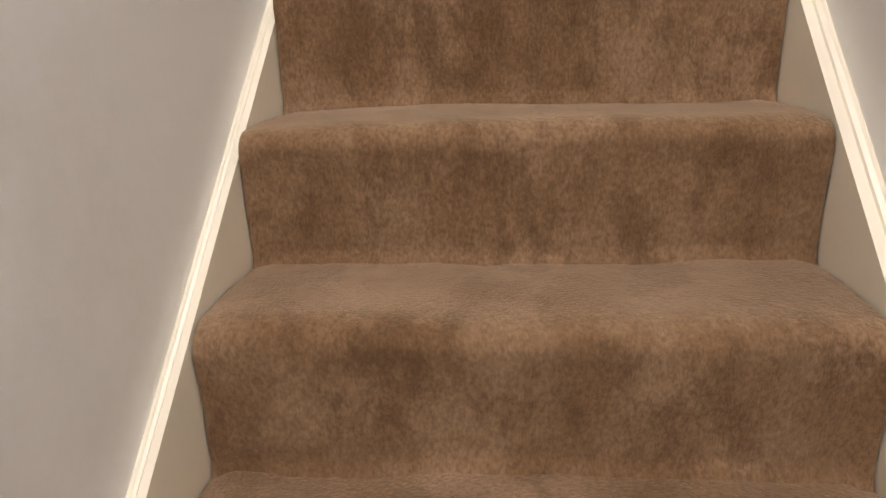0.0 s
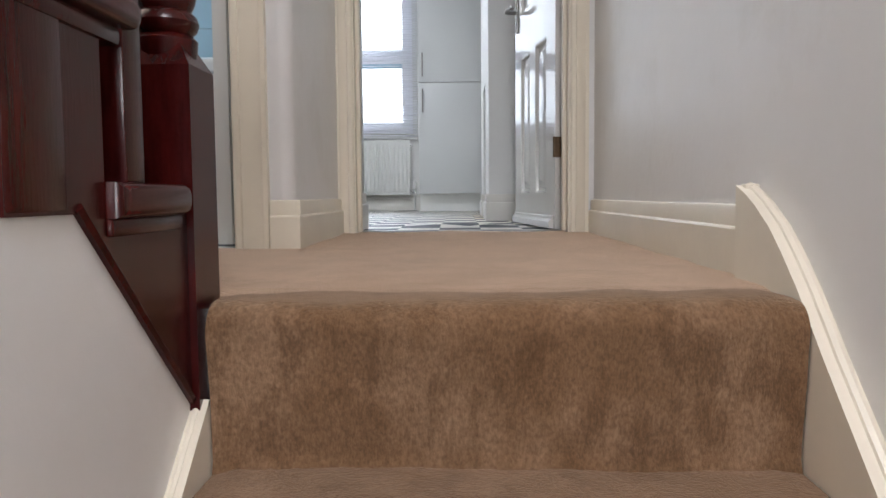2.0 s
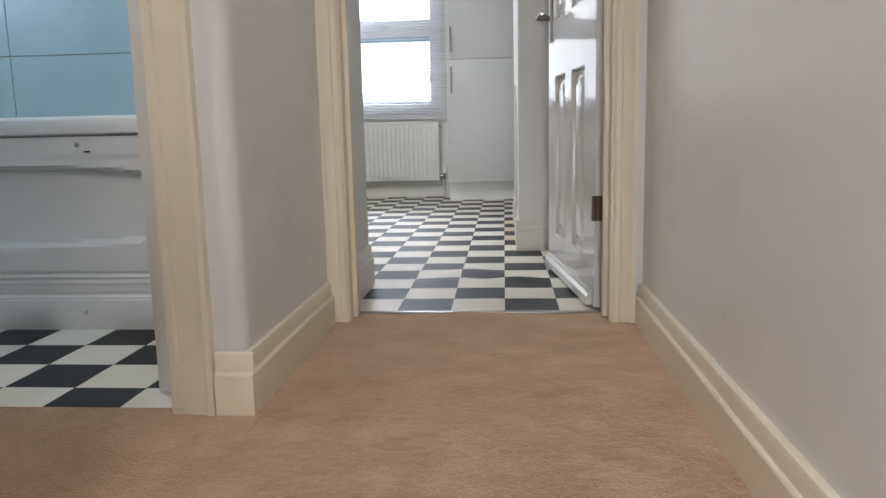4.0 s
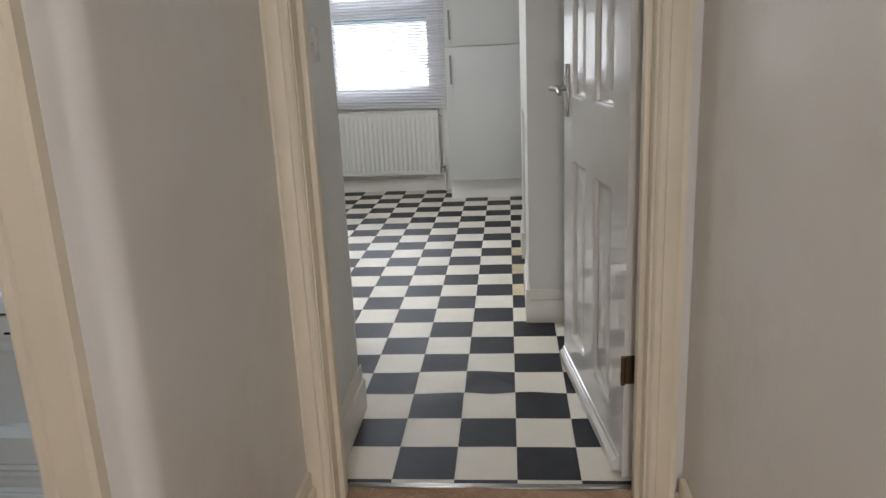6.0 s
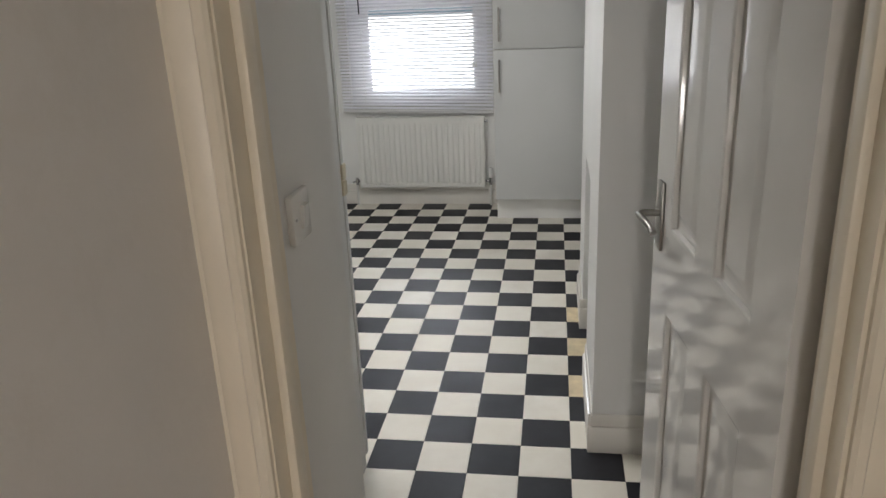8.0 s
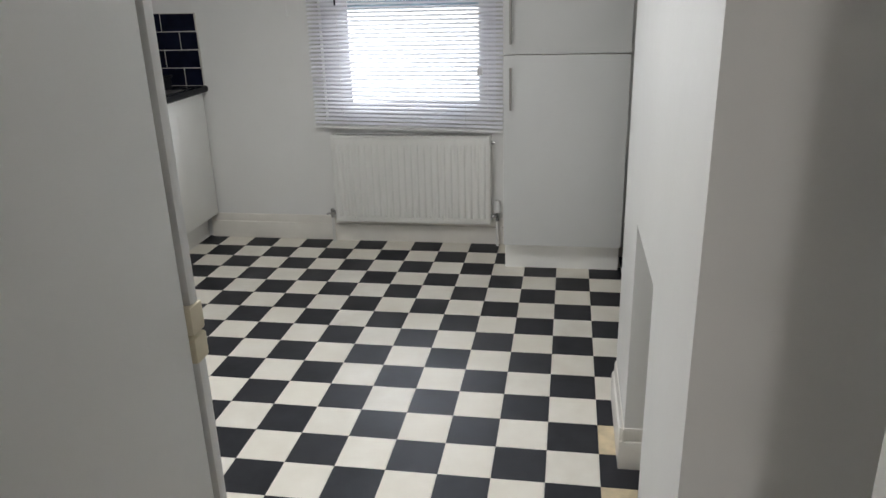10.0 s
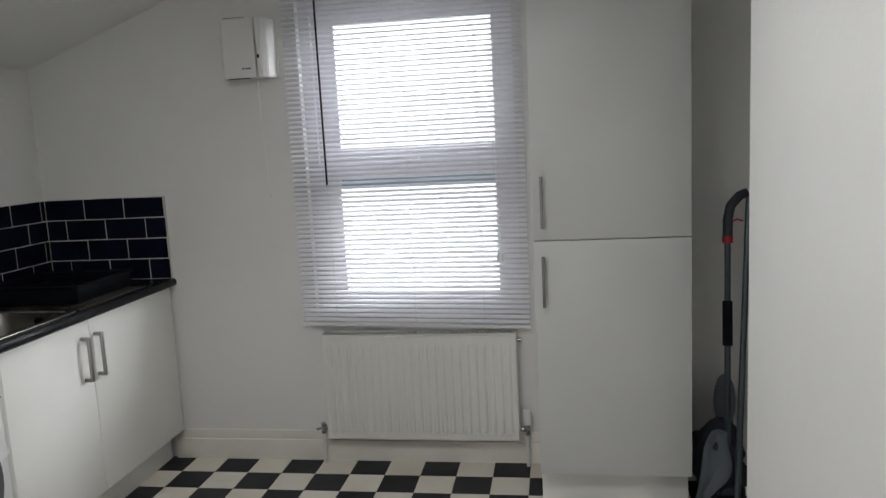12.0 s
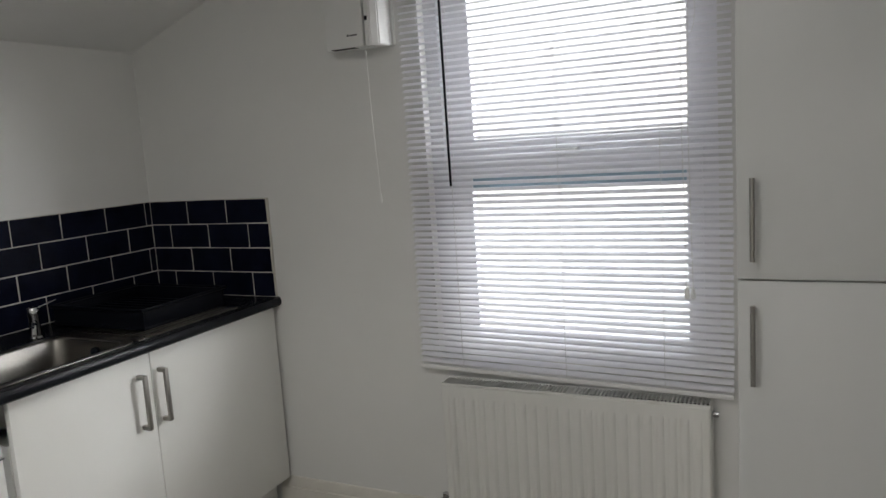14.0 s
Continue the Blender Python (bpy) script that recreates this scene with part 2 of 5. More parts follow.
# ---- mesh helpers ----
def box(bm, x0, x1, y0, y1, z0, z1, bevel=0.0, seg=2):
    r = bmesh.ops.create_cube(bm, size=1.0, matrix=Matrix.Translation(((x0 + x1) / 2, (y0 + y1) / 2, (z0 + z1) / 2)) @ Matrix.Diagonal((abs(x1 - x0), abs(y1 - y0), abs(z1 - z0), 1)))
    if bevel:
        bmesh.ops.bevel(bm, geom=list({e for v in r["verts"] for e in v.link_edges}), offset=bevel, segments=seg, profile=0.5, affect="EDGES")
    return bm


def prism(bm, pts, axis, a0, a1):
    """A polygon given in the plane across an axis, drawn out from a0 to a1 along it."""
    def place(p, a):
        return {"x": (a, p[0], p[1]), "y": (p[0], a, p[1]), "z": (p[0], p[1], a)}[axis]
    lo = [bm.verts.new(place(p, a0)) for p in pts]
    hi = [bm.verts.new(place(p, a1)) for p in pts]
    bm.faces.new(lo[::-1]), bm.faces.new(hi)
    for i in range(len(pts)):
        j = (i + 1) % len(pts)
        bm.faces.new((lo[i], lo[j], hi[j], hi[i]))
    bmesh.ops.recalc_face_normals(bm, faces=bm.faces[:])
    return bm


def rod(bm, a, b, r0, r1=None, seg=16):
    a, b = Vector(a), Vector(b)
    m = Matrix.Translation((a + b) / 2) @ (b - a).to_track_quat("Z", "Y").to_matrix().to_4x4()
    bmesh.ops.create_cone(bm, cap_ends=True, segments=seg, radius1=r0, radius2=r0 if r1 is None else r1, depth=(b - a).length, matrix=m)
    return bm


def lathe(bm, prof, cx, cy, seg=24):
    rings = [[bm.verts.new((cx + r * math.cos(2 * math.pi * k / seg), cy + r * math.sin(2 * math.pi * k / seg), z)) for k in range(seg)] for r, z in prof]
    for a, b in zip(rings, rings[1:]):
        for k in range(seg):
            j = (k + 1) % seg
            bm.faces.new((a[k], a[j], b[j], b[k]))
    bm.faces.new(rings[0][::-1]), bm.faces.new(rings[-1])
    return bm


def tube(bm, pts, r, seg=10):
    """A round bar along a line of points."""
    pts = [Vector(p) for p in pts]
    rings = []
    for i, p in enumerate(pts):
        d = (pts[min(i + 1, len(pts) - 1)] - pts[max(i - 1, 0)]).normalized()
        q = d.to_track_quat("Z", "Y")
        rings.append([bm.verts.new(p + q @ Vector((r * math.cos(2 * math.pi * k / seg), r * math.sin(2 * math.pi * k / seg), 0))) for k in range(seg)])
    for a, b in zip(rings, rings[1:]):
        best = min(range(seg), key=lambda s: sum((a[k].co - b[(k + s) % seg].co).length for k in range(seg)))
        for k in range(seg):
            bm.faces.new((a[k], a[(k + 1) % seg], b[(k + 1 + best) % seg], b[(k + best) % seg]))
    bm.faces.new(rings[0][::-1]), bm.faces.new(rings[-1])
    bmesh.ops.recalc_face_normals(bm, faces=bm.faces[:])
    return bm


def mesh_of(name, bm, mat, smooth=True):
    me = bpy.data.meshes.new(name)
    bmesh.ops.recalc_face_normals(bm, faces=bm.faces[:])
    bm.to_mesh(me)
    bm.free()
    me.materials.append(mat)
    if smooth:
        me.shade_smooth()
        me.set_sharp_from_angle(angle=radians(32))
    return me


def thing(name, base, label, category, group="", turn=0.0):
    ob = new(name)
    ob.matrix_world = pose(*base, 0, 0, turn)
    ob.empty_display_size = 0.1
    return tagged(ob, label, category, group)


def part(name, bm, mat, parent, label="", local=False):
    """Links a bmesh as one mesh under a thing or a part. Places are the world's, unless local to the thing."""
    root = parent
    while root.parent:
        root = root.parent
    if not local:
        bm.transform(root.matrix_basis.inverted())
    ob = new(name, mesh_of(name, bm, mat))
    ob.parent = parent
    return tagged(ob, label)


def whole(name, bm, mat, label, category, group="", base=None):
    c = Vector(base) if base else Vector((0, 0, 0))
    bm.transform(Matrix.Translation(-c))
    ob = new(name, mesh_of(name, bm, mat))
    ob.location = c
    return tagged(ob, label, category, group)


def setting(name, bm, mat, label="", category=""):
    ob = new(name, mesh_of(name, bm, mat))
    return tagged(ob, label, category, "", "structure")


def B(*a, **k):
    return box(bmesh.new(), *a, **k)


def boxes(*rows):
    bm = bmesh.new()
    for r in rows:
        box(bm, *r)
    return bm


T = 1 / 6
# plan
XR, XL = 0.385, -0.507          # corridor walls
YD0, YD1 = -0.65, -0.53         # kitchen door wall
DX0, DX1, DH = -0.448, 0.295, 2.02
YN, KW, KE, KS = 3.665, -2.845, 0.52, -0.02
YB = -1.36                      # landing face of the bathroom wall
BX0, BX1 = -1.42, -0.657        # bathroom doorway
CEIL = 2.38
Y0, RISE, GO = -2.325, 0.196, 0.2045   # top riser of the stairs
SX0, SX1 = -0.405, 0.355
HALL = -0.02 - RISE * 13

# ---- walls ----
setting("wall_corridor_east", B(XR, XR + 0.15, -7.4, YD0, HALL, CEIL), WALL, "off-white painted plaster wall", "wall")
setting("wall_corridor_west", boxes((XL - 0.10, XL, YB + 0.1, YD0, -0.02, CEIL)), WALL, "off-white painted plaster wall", "wall")
# rounded corner where the landing turns to the bathroom
bm = bmesh.new()
prism(bm, [(XL - 0.10, YB + 0.1), (XL - 0.10, YB)] + [(XL - 0.035 + 0.035 * math.cos(a), YB + 0.035 + 0.035 * math.sin(a)) for a in np.linspace(-math.pi / 2, 0, 8)] + [(XL, YB + 0.1)], "z", -0.02, CEIL)
setting("wall_corner", bm, WALL, "rounded plaster wall corner", "wall")
setting("wall_bathroom_door", boxes((BX1 + 0.02, XL - 0.10, YB, YB + 0.1, -0.02, CEIL), (BX0 - 0.02, BX1 + 0.02, YB, YB + 0.1, 2.04, CEIL), (-1.75, BX0 - 0.02, YB, YB + 0.1, -0.02, CEIL)), WALL, "off-white wall round the bathroom doorway", "wall")
setting("wall_kitchen_door", boxes((XL, DX0 - 0.03, YD0, YD1, -0.02, CEIL), (DX1 + 0.03, XR + 0.15, YD0, YD1, -0.02, CEIL), (DX0 - 0.03, DX1 + 0.03, YD0, YD1, DH + 0.03, CEIL)), WALL, "off-white wall round the kitchen doorway", "wall")
setting("wall_kitchen_stub", box(box(bmesh.new(), -0.60, -0.488, YD1, -0.108, -0.02, CEIL, bevel=0.006), -0.60, -0.565, -0.113, -0.0358, -0.018, CEIL - 0.002), WALL_KITCHEN, "short white wall inside the kitchen door", "wall")
setting("wall_kitchen_south", boxes((KW, -0.60, -0.0355, -0.004, -0.02, CEIL), (KW, -2.2, -0.10, -0.0355, -0.02, CEIL)), WALL_KITCHEN, "white kitchen wall", "wall")
setting("wall_kitchen_west", B(KW - 0.12, KW, -0.10, YN + 0.15, -0.02, CEIL), WALL_KITCHEN, "white kitchen wall under the sloping ceiling", "wall")
setting("wall_kitchen_east", B(KE, KE + 0.12, YD1, YN + 0.15, -0.02, CEIL), WALL_KITCHEN, "white kitchen wall", "wall")
WX0, WX1, WZ0, WZ1 = -1.49, -0.52, 0.70, 2.17
setting("wall_kitchen_north", boxes((KW, WX0, YN, YN + 0.26, -0.02, CEIL), (WX1, KE, YN, YN + 0.26, -0.02, CEIL), (WX0, WX1, YN, YN + 0.26, -0.02, WZ0), (WX0, WX1, YN, YN + 0.26, WZ1, CEIL)), WALL_KITCHEN, "white kitchen wall with the window", "wall")
# chimney breast with a low plain opening
setting("chimney_breast", prism(prism(bmesh.new(), [(0.66, -0.02), (1.17, -0.02), (1.17, 0.795), (1.61, 0.795), (1.61, -0.02), (2.04, -0.02), (2.04, CEIL), (0.66, CEIL)], "x", 0.068, 0.42), [(0.66, -0.02), (2.04, -0.02), (2.04, CEIL), (0.66, CEIL)], "x", 0.42, KE), WALL_KITCHEN, "white chimney breast with a low square opening", "chimney breast")
# stairwell: spandrel wall under the upper flight, then full height
bm = bmesh.new()
prism(bm, [(-2.31, HALL), (-2.31, -0.165), (-2.345, -0.118), (-2.602, 0.122), (-2.712, 0.122), (-2.712, CEIL), (-7.4, CEIL), (-7.4, HALL)], "x", -0.56, -0.424)
setting("wall_stairs_west", bm, WALL, "off-white stairwell wall cut along the upper flight", "wall")
# the window opening is added for the landing fill lamp
setting("wall_landing_west", boxes((-1.75, -1.65, -4.6, -2.65, -0.02, CEIL), (-1.75, -1.65, -1.65, YB, -0.02, CEIL), (-1.75, -1.65, -2.65, -1.65, -0.02, 1.1), (-1.75, -1.65, -2.65, -1.65, 2.2, CEIL)), WALL, "off-white landing wall with an added window opening, out of view", "wall")
setting("wall_landing_south", B(-1.75, -0.54, -4.7, -4.6, -0.02, CEIL), WALL, "off-white wall", "wall")
setting("wall_hall_south", boxes((-0.56, -0.32, -7.4, -7.25, HALL, CEIL), (0.32, XR, -7.4, -7.25, HALL, CEIL), (-0.32, 0.32, -7.4, -7.25, HALL, -0.07), (-0.32, 0.32, -7.4, -7.25, 0.37, CEIL)), WALL, "off-white hall wall with a fanlight opening", "wall")
setting("hall_floor", B(-0.54, XR, -7.4, Y0 - GO * 12, HALL - 0.1, HALL), CARPET, "brown carpet", "floor")
# bathroom shell
setting("wall_bathroom_west", boxes((-2.32, -2.2, YB, -1.2, -0.02, CEIL), (-2.32, -2.2, -0.3, -0.035, -0.02, CEIL), (-2.32, -2.2, -1.2, -0.3, -0.02, 1.1), (-2.32, -2.2, -1.2, -0.3, 2.1, CEIL)), WALL, "white bathroom wall with a window opening", "wall")
setting("wall_bathroom_south", B(-2.32, -1.75, YB, YB + 0.1, -0.02, CEIL), WALL, "white bathroom wall", "wall")

# ---- ceilings ----
bm = bmesh.new()
SL = [(KW, 1.945), (-1.98, 2.255), (-1.82, 2.31), (-1.70, 2.345), (-1.58, 2.366), (-1.45, CEIL), (KE, CEIL), (KE, CEIL + 0.1), (KW, CEIL + 0.1)]
prism(bm, SL, "y", -0.035, 0.74)
prism(bm, SL, "y", 1.70, YN)
prism(bm, SL[:6] + [(-1.44, CEIL), (-1.44, CEIL + 0.1), (KW, CEIL + 0.1)], "y", 0.74, 1.70)
box(bm, -0.76, KE, 0.74, 1.70, CEIL, CEIL + 0.1)
setting("ceiling_kitchen", bm, CEILING, "white ceiling, sloping down to one side", "ceiling")
# both rooflights are added out of view to house the fill lamps
for name, r in (("added_roof_window", (-1.44, -0.76, 0.74, 1.70)), ("added_stair_rooflight", (-0.17, 0.36, -4.67, -3.33))):
    t = thing(name, ((r[0] + r[1]) / 2, (r[2] + r[3]) / 2, CEIL), "added rooflight with a white frame and opal pane, out of view", "roof window")
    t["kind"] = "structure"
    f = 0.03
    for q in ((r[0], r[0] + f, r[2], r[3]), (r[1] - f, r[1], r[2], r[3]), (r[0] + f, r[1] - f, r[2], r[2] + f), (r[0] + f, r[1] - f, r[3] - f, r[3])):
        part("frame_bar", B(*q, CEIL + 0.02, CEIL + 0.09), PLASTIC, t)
    # pane added to keep direct sun out of the opening
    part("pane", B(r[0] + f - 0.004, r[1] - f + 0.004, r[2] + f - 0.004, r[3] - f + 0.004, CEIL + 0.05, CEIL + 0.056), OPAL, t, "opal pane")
setting("ceiling_landing", boxes((-2.32, 0.6, -3.33, -0.035, CEIL, CEIL + 0.12), (-2.32, 0.6, -7.4, -4.67, CEIL, CEIL + 0.12), (-2.32, -0.17, -4.67, -3.33, CEIL, CEIL + 0.12), (0.36, 0.6, -4.67, -3.33, CEIL, CEIL + 0.12)), CEILING, "white ceiling", "ceiling")

# ---- floors ----
setting("floor", boxes((KW, KE, YD1 - 0.01, YN, -0.08, -0.004)), GROUT, "cream and black checked vinyl floor", "floor")
setting("bathroom_floor", boxes((-2.2, -0.6, YB + 0.02, -0.1, -0.08, -0.004)), GROUT, "cream and black checked vinyl floor", "floor")
bm = bmesh.new()
nx, ny = 150, 290
bmesh.ops.create_grid(bm, x_segments=nx, y_segments=ny, size=0.5, matrix=Matrix.Translation(((SX0 + XR) / 2 - 0.035, (Y0 + 0.055 + YD1 - 0.012) / 2, 0.004)) @ Matrix.Diagonal((XR - XL, (YD1 - 0.012) - (Y0 + 0.055), 1, 1)))
for v in bm.verts:
    v.co.z += 0.004 * noise.noise(v.co * 4) + 0.002 * noise.noise(v.co * 13) + 0.0010 * noise.noise(v.co * 90) - 0.012 * max(0.0, 1 - (v.co.y - Y0 - 0.055) / 0.07)
setting("landing_carpet", bm, CARPET_LIT, "brown cut-pile carpet on the landing", "carpet")
setting("landing_side_carpet", B(-1.65, XL + 0.03, -2.25, YB + 0.02, -0.06, 0.0035), CARPET_LIT, "brown cut-pile carpet on the landing", "carpet")
setting("landing_slab", boxes((XL, XR, Y0 + 0.03, YD1 - 0.012, -0.14, -0.012),), WALL, "landing floor under the carpet", "floor")
whole("threshold_strip", B(DX0 + 0.005, DX1 - 0.005, YD1 - 0.018, YD1 + 0.004, -0.004, 0.007, bevel=0.002), STEEL, "thin metal threshold strip between carpet and vinyl", "threshold", base=(0, YD1, 0))

# ---- stairs ----
def stair_profile():
    """Carpet line from the landing down: a soft rounded nose at each riser, then the tread."""
    pts = [(Y0 + 0.15, -0.012), (Y0 + 0.10, 0.002), (Y0 + 0.05, 0.005)]
    z, y, r = 0.003, Y0, 0.034
    for k in range(13):
        over = 0.014
        c = (y - over + r, z - r)
        for a in np.linspace(math.pi / 2, math.pi * 1.12, 7):
            pts.append((c[0] + r * math.cos(a), c[1] + r * math.sin(a)))
        nz = -0.02 - RISE * (k + 1)
        pts.append((y - 0.004, z - 0.11)), pts.append((y + 0.002, nz + 0.02)), pts.append((y - 0.004, nz + 0.003))
        pts.append((y - 0.1, nz + 0.003))
        z, y = nz, y - GO
    return pts


def resampled(pts, step):
    out = [pts[0]]
    for a, b in zip(pts, pts[1:]):
        k = max(1, round(math.dist(a, b) / step))
        out += [(a[0] + (b[0] - a[0]) * i / k, a[1] + (b[1] - a[1]) * i / k) for i in range(1, k + 1)]
    return out


prof = resampled(stair_profile(), 0.009)
bm = bmesh.new()
cols = 110
grid = []
for i in range(cols + 1):
    x = SX0 + 0.004 + (SX1 - SX0 - 0.008) * i / cols
    row = []
    for (y, z) in prof:
        w = Vector((x * 3.1, y * 3, z * 3))
        d = 0.007 * noise.noise(w) + 0.0035 * noise.noise(w * 4) + 0.0013 * noise.noise(w * 31)
        e = min(i, cols - i)
        d -= 0.006 * max(0, 1 - e / 4)
        row.append(bm.verts.new((x, y + d, z + d * 0.9)))
    grid.append(row)
for a, b in zip(grid, grid[1:]):
    for k in range(len(prof) - 1):
        bm.faces.new((a[k], b[k], b[k + 1], a[k + 1]))
stairs = thing("staircase", (0, Y0, 0), "straight flight of stairs covered in brown carpet", "stairs")
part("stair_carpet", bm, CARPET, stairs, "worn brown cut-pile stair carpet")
bm = bmesh.new()
body = [(Y0 + 0.10, -0.03)]
for k in range(13):
    y, z = Y0 - GO * k, (0 if k == 0 else -0.02 - RISE * k)
    body += [(y + 0.022, z - 0.03), (y + 0.022, -0.02 - RISE * (k + 1) - 0.03)]
body += [(Y0 - GO * 12.6, HALL - 0.04), (Y0 + 0.10, HALL - 0.04)]
prism(bm, body, "x", SX0 + 0.01, SX1 - 0.01)
part("carriage", bm, CREAM, stairs)


def slope_z(y, at0):
    return at0 + (y - Y0) * RISE / GO


# right string: board, then a rounded cap with a groove, ramping up to the skirting
bm = bmesh.new()
ys = np.linspace(Y0 - GO * 12.5, -2.37, 12)
curve = [(-2.34, -0.028), (-2.30, 0.012), (-2.25, 0.056), (-2.207, 0.089), (-2.15, 0.121), (-2.11, 0.138), (-2.08, 0.148)]
top = [(y, slope_z(y, -0.016)) for y in ys] + curve
prism(bm, [(top[0][0], HALL)] + top + [(-2.08, -0.05), (-2.34, -0.25), (Y0 - GO * 12.5 + 0.3, HALL)], "x", SX1 - 0.002, XR + 0.001)
string_r = part("wall_string", bm, CREAM, stairs, "cream painted wall string")
bm = bmesh.new()
tube(bm, [(XR - 0.010, y, z - 0.003) for y, z in top], 0.0085, 8)
part("string_cap", bm, CREAM, string_r, "cream rounded capping")
bm = bmesh.new()
tube(bm, [(XR - 0.020, y + 0.010, z - 0.020) for y, z in top], 0.0035, 6)
part("string_bead", bm, CREAM, string_r)
bm = bmesh.new()
topl = [(y, -0.100 + 0.84 * (y + 2.303)) for y in np.linspace(Y0 - GO * 12.5, -2.33, 8)]
prism(bm, [(topl[0][0], HALL)] + topl + [(-2.300, -0.165), (-2.300, -0.32), (Y0 - GO * 12.5 + 0.3, HALL)], "x", -0.425, SX0 + 0.002)
string_l = part("outer_string", bm, CREAM, stairs, "cream painted string")
bm = bmesh.new()
tube(bm, [(-0.417, y, z - 0.003) for y, z in topl], 0.005, 8)
part("string_cap", bm, CREAM, string_l)

# ---- upper flight, dark wood ----
upper = thing("upper_staircase", (-0.46, -2.5, 0), "dark mahogany stairs rising beside the stairwell", "stairs")
bm = bmesh.new()
prism(bm, [(-2.31, -0.15), (-2.31, 0.116), (-2.553, 0.116), (-2.553, 0.305), (-2.712, 0.305), (-2.712, 0.122), (-2.60, 0.122)], "x", -0.475, -0.420)
part("string_board", bm, WOOD, upper, "dark varnished string board")
bm = bmesh.new()
tube(bm, [(-0.421, -2.605, 0.128), (-0.421, -2.325, -0.135)], 0.006, 6)
part("string_bead", bm, WOOD, upper)


def tread(y0, y1, z, dz=0.03):
    bm = bmesh.new()
    pts = [(y0, z), (y1 - dz / 2, z)] + [(y1 - dz / 2 + dz / 2 * math.cos(a), z - dz / 2 + dz / 2 * math.sin(a)) for a in np.linspace(math.pi / 2, -math.pi / 2, 9)[1:-1]] + [(y1 - dz / 2, z - dz), (y0, z - dz)]
    prism(bm, pts, "x", -1.3, -0.404)
    bmesh.ops.bevel(bm, geom=[e for e in bm.edges if all(v.co.x > -0.405 for v in e.verts)], offset=0.009, segments=3, profile=0.5, affect="EDGES")
    return bm


part("tread", tread(-2.550, -2.358, 0.152, 0.036), WOOD, upper, "worn dark wood tread end")
part("tread", tread(-2.80, -2.485, 0.338, 0.032), WOOD, upper, "worn dark wood tread end")
part("cove_moulding", B(-1.2, -0.415, -2.552, -2.366, 0.098, 0.1165, bevel=0.004), WOOD, upper)
part("cove_moulding", B(-1.2, -0.415, -2.71, -2.515, 0.286, 0.3055, bevel=0.006), WOOD, upper)
part("riser", B(-1.3, -0.44, -2.575, -2.552, 0.152, 0.306), WOOD, upper)
part("riser", B(-1.3, -0.44, -2.385, -2.362, -0.02, 0.117), WOOD, upper)
for k in range(2, 9):
    part("tread", B(-1.3, -0.54, -2.70 - 0.21 * (k - 1), -2.47 - 0.21 * (k - 1), 0.282 + 0.19 * (k - 1), 0.312 + 0.19 * (k - 1), bevel=0.01), WOOD, upper)
    part("riser", B(-1.3, -0.54, -2.555 - 0.21 * (k - 1), -2.535 - 0.21 * (k - 1), 0.312 + 0.19 * (k - 2), 0.284 + 0.19 * (k - 1)), WOOD, upper)


def newel_post():
    x, y, h = -0.456, -2.298, 0.045
    t = thing("newel_post", (x, y, -0.2), "dark mahogany turned newel post at the stair head", "newel post")
    bm = bmesh.new()
    box(bm, x - h, x + h, y - h, y + h, -0.28, 0.300)
    cap = [v for v in bm.verts if v.co.z > 0.2]
    top_face = bmesh.ops.extrude_face_region(bm, geom=[f for f in bm.faces if all(v in cap for v in f.verts)])
    for v in [g for g in top_face["geom"] if isinstance(g, bmesh.types.BMVert)]:
        v.co.z, v.co.x, v.co.y = 0.330, x + (v.co.x - x) * 0.62, y + (v.co.y - y) * 0.62
    part("base_block", bm, WOOD, t, "square chamfered dark wood block")
    bm = lathe(bmesh.new(), [(0.030, 0.300), (0.038, 0.314), (0.040, 0.336), (0.033, 0.343), (0.039, 0.349), (0.042, 0.358), (0.039, 0.367), (0.032, 0.373), (0.037, 0.383), (0.042, 0.405), (0.042, 0.43), (0.036, 0.452), (0.028, 0.468), (0.026, 0.50), (0.027, 0.52), (0.036, 0.60), (0.040, 0.70), (0.034, 0.80), (0.032, 0.82)], x, y, 28)
    part("turned_shaft", bm, WOOD, t)
    part("top_block", B(x - h, x + h, y - h, y + h, 0.82, 1.05, bevel=0.008), WOOD, t)
    return t


newel_post()
t = thing("newel_post", (-0.43, -2.665, 0.12), "square dark wood post with bolt heads, hanging over the stairwell", "newel post")
post = part("post", B(-0.50, -0.418, -2.712, -2.622, 0.124, 1.4, bevel=0.005), WOOD, t)
for z in (0.205, 0.285, 0.42):
    part("bolt", lathe(bmesh.new(), [(0.009, 0), (0.009, 0.003), (0.005, 0.006)], 0, 0, 12), WOOD, post).matrix_basis = pose(0.012, 0.018, z - 0.12, 0, 90, 0)


def baluster(y, z):
    x, h = -0.44, 0.0225
    t = thing("baluster", (x, y, z), "turned dark mahogany baluster standing on a tread", "baluster", "balusters of the upper stairs")
    bm = box(bmesh.new(), x - h, x + h, y - h, y + h, z, z + 0.345, bevel=0.003)
    part("base_block", bm, WOOD, t)
    part("turned_shaft", lathe(bmesh.new(), [(0.016, z + 0.340), (0.021, z + 0.352), (0.021, z + 0.362), (0.015, z + 0.372), (0.021, z + 0.387), (0.023, z + 0.417), (0.014, z + 0.48), (0.018, z + 0.62), (0.016, z + 0.76)], x, y, 16), WOOD, t)
    return t


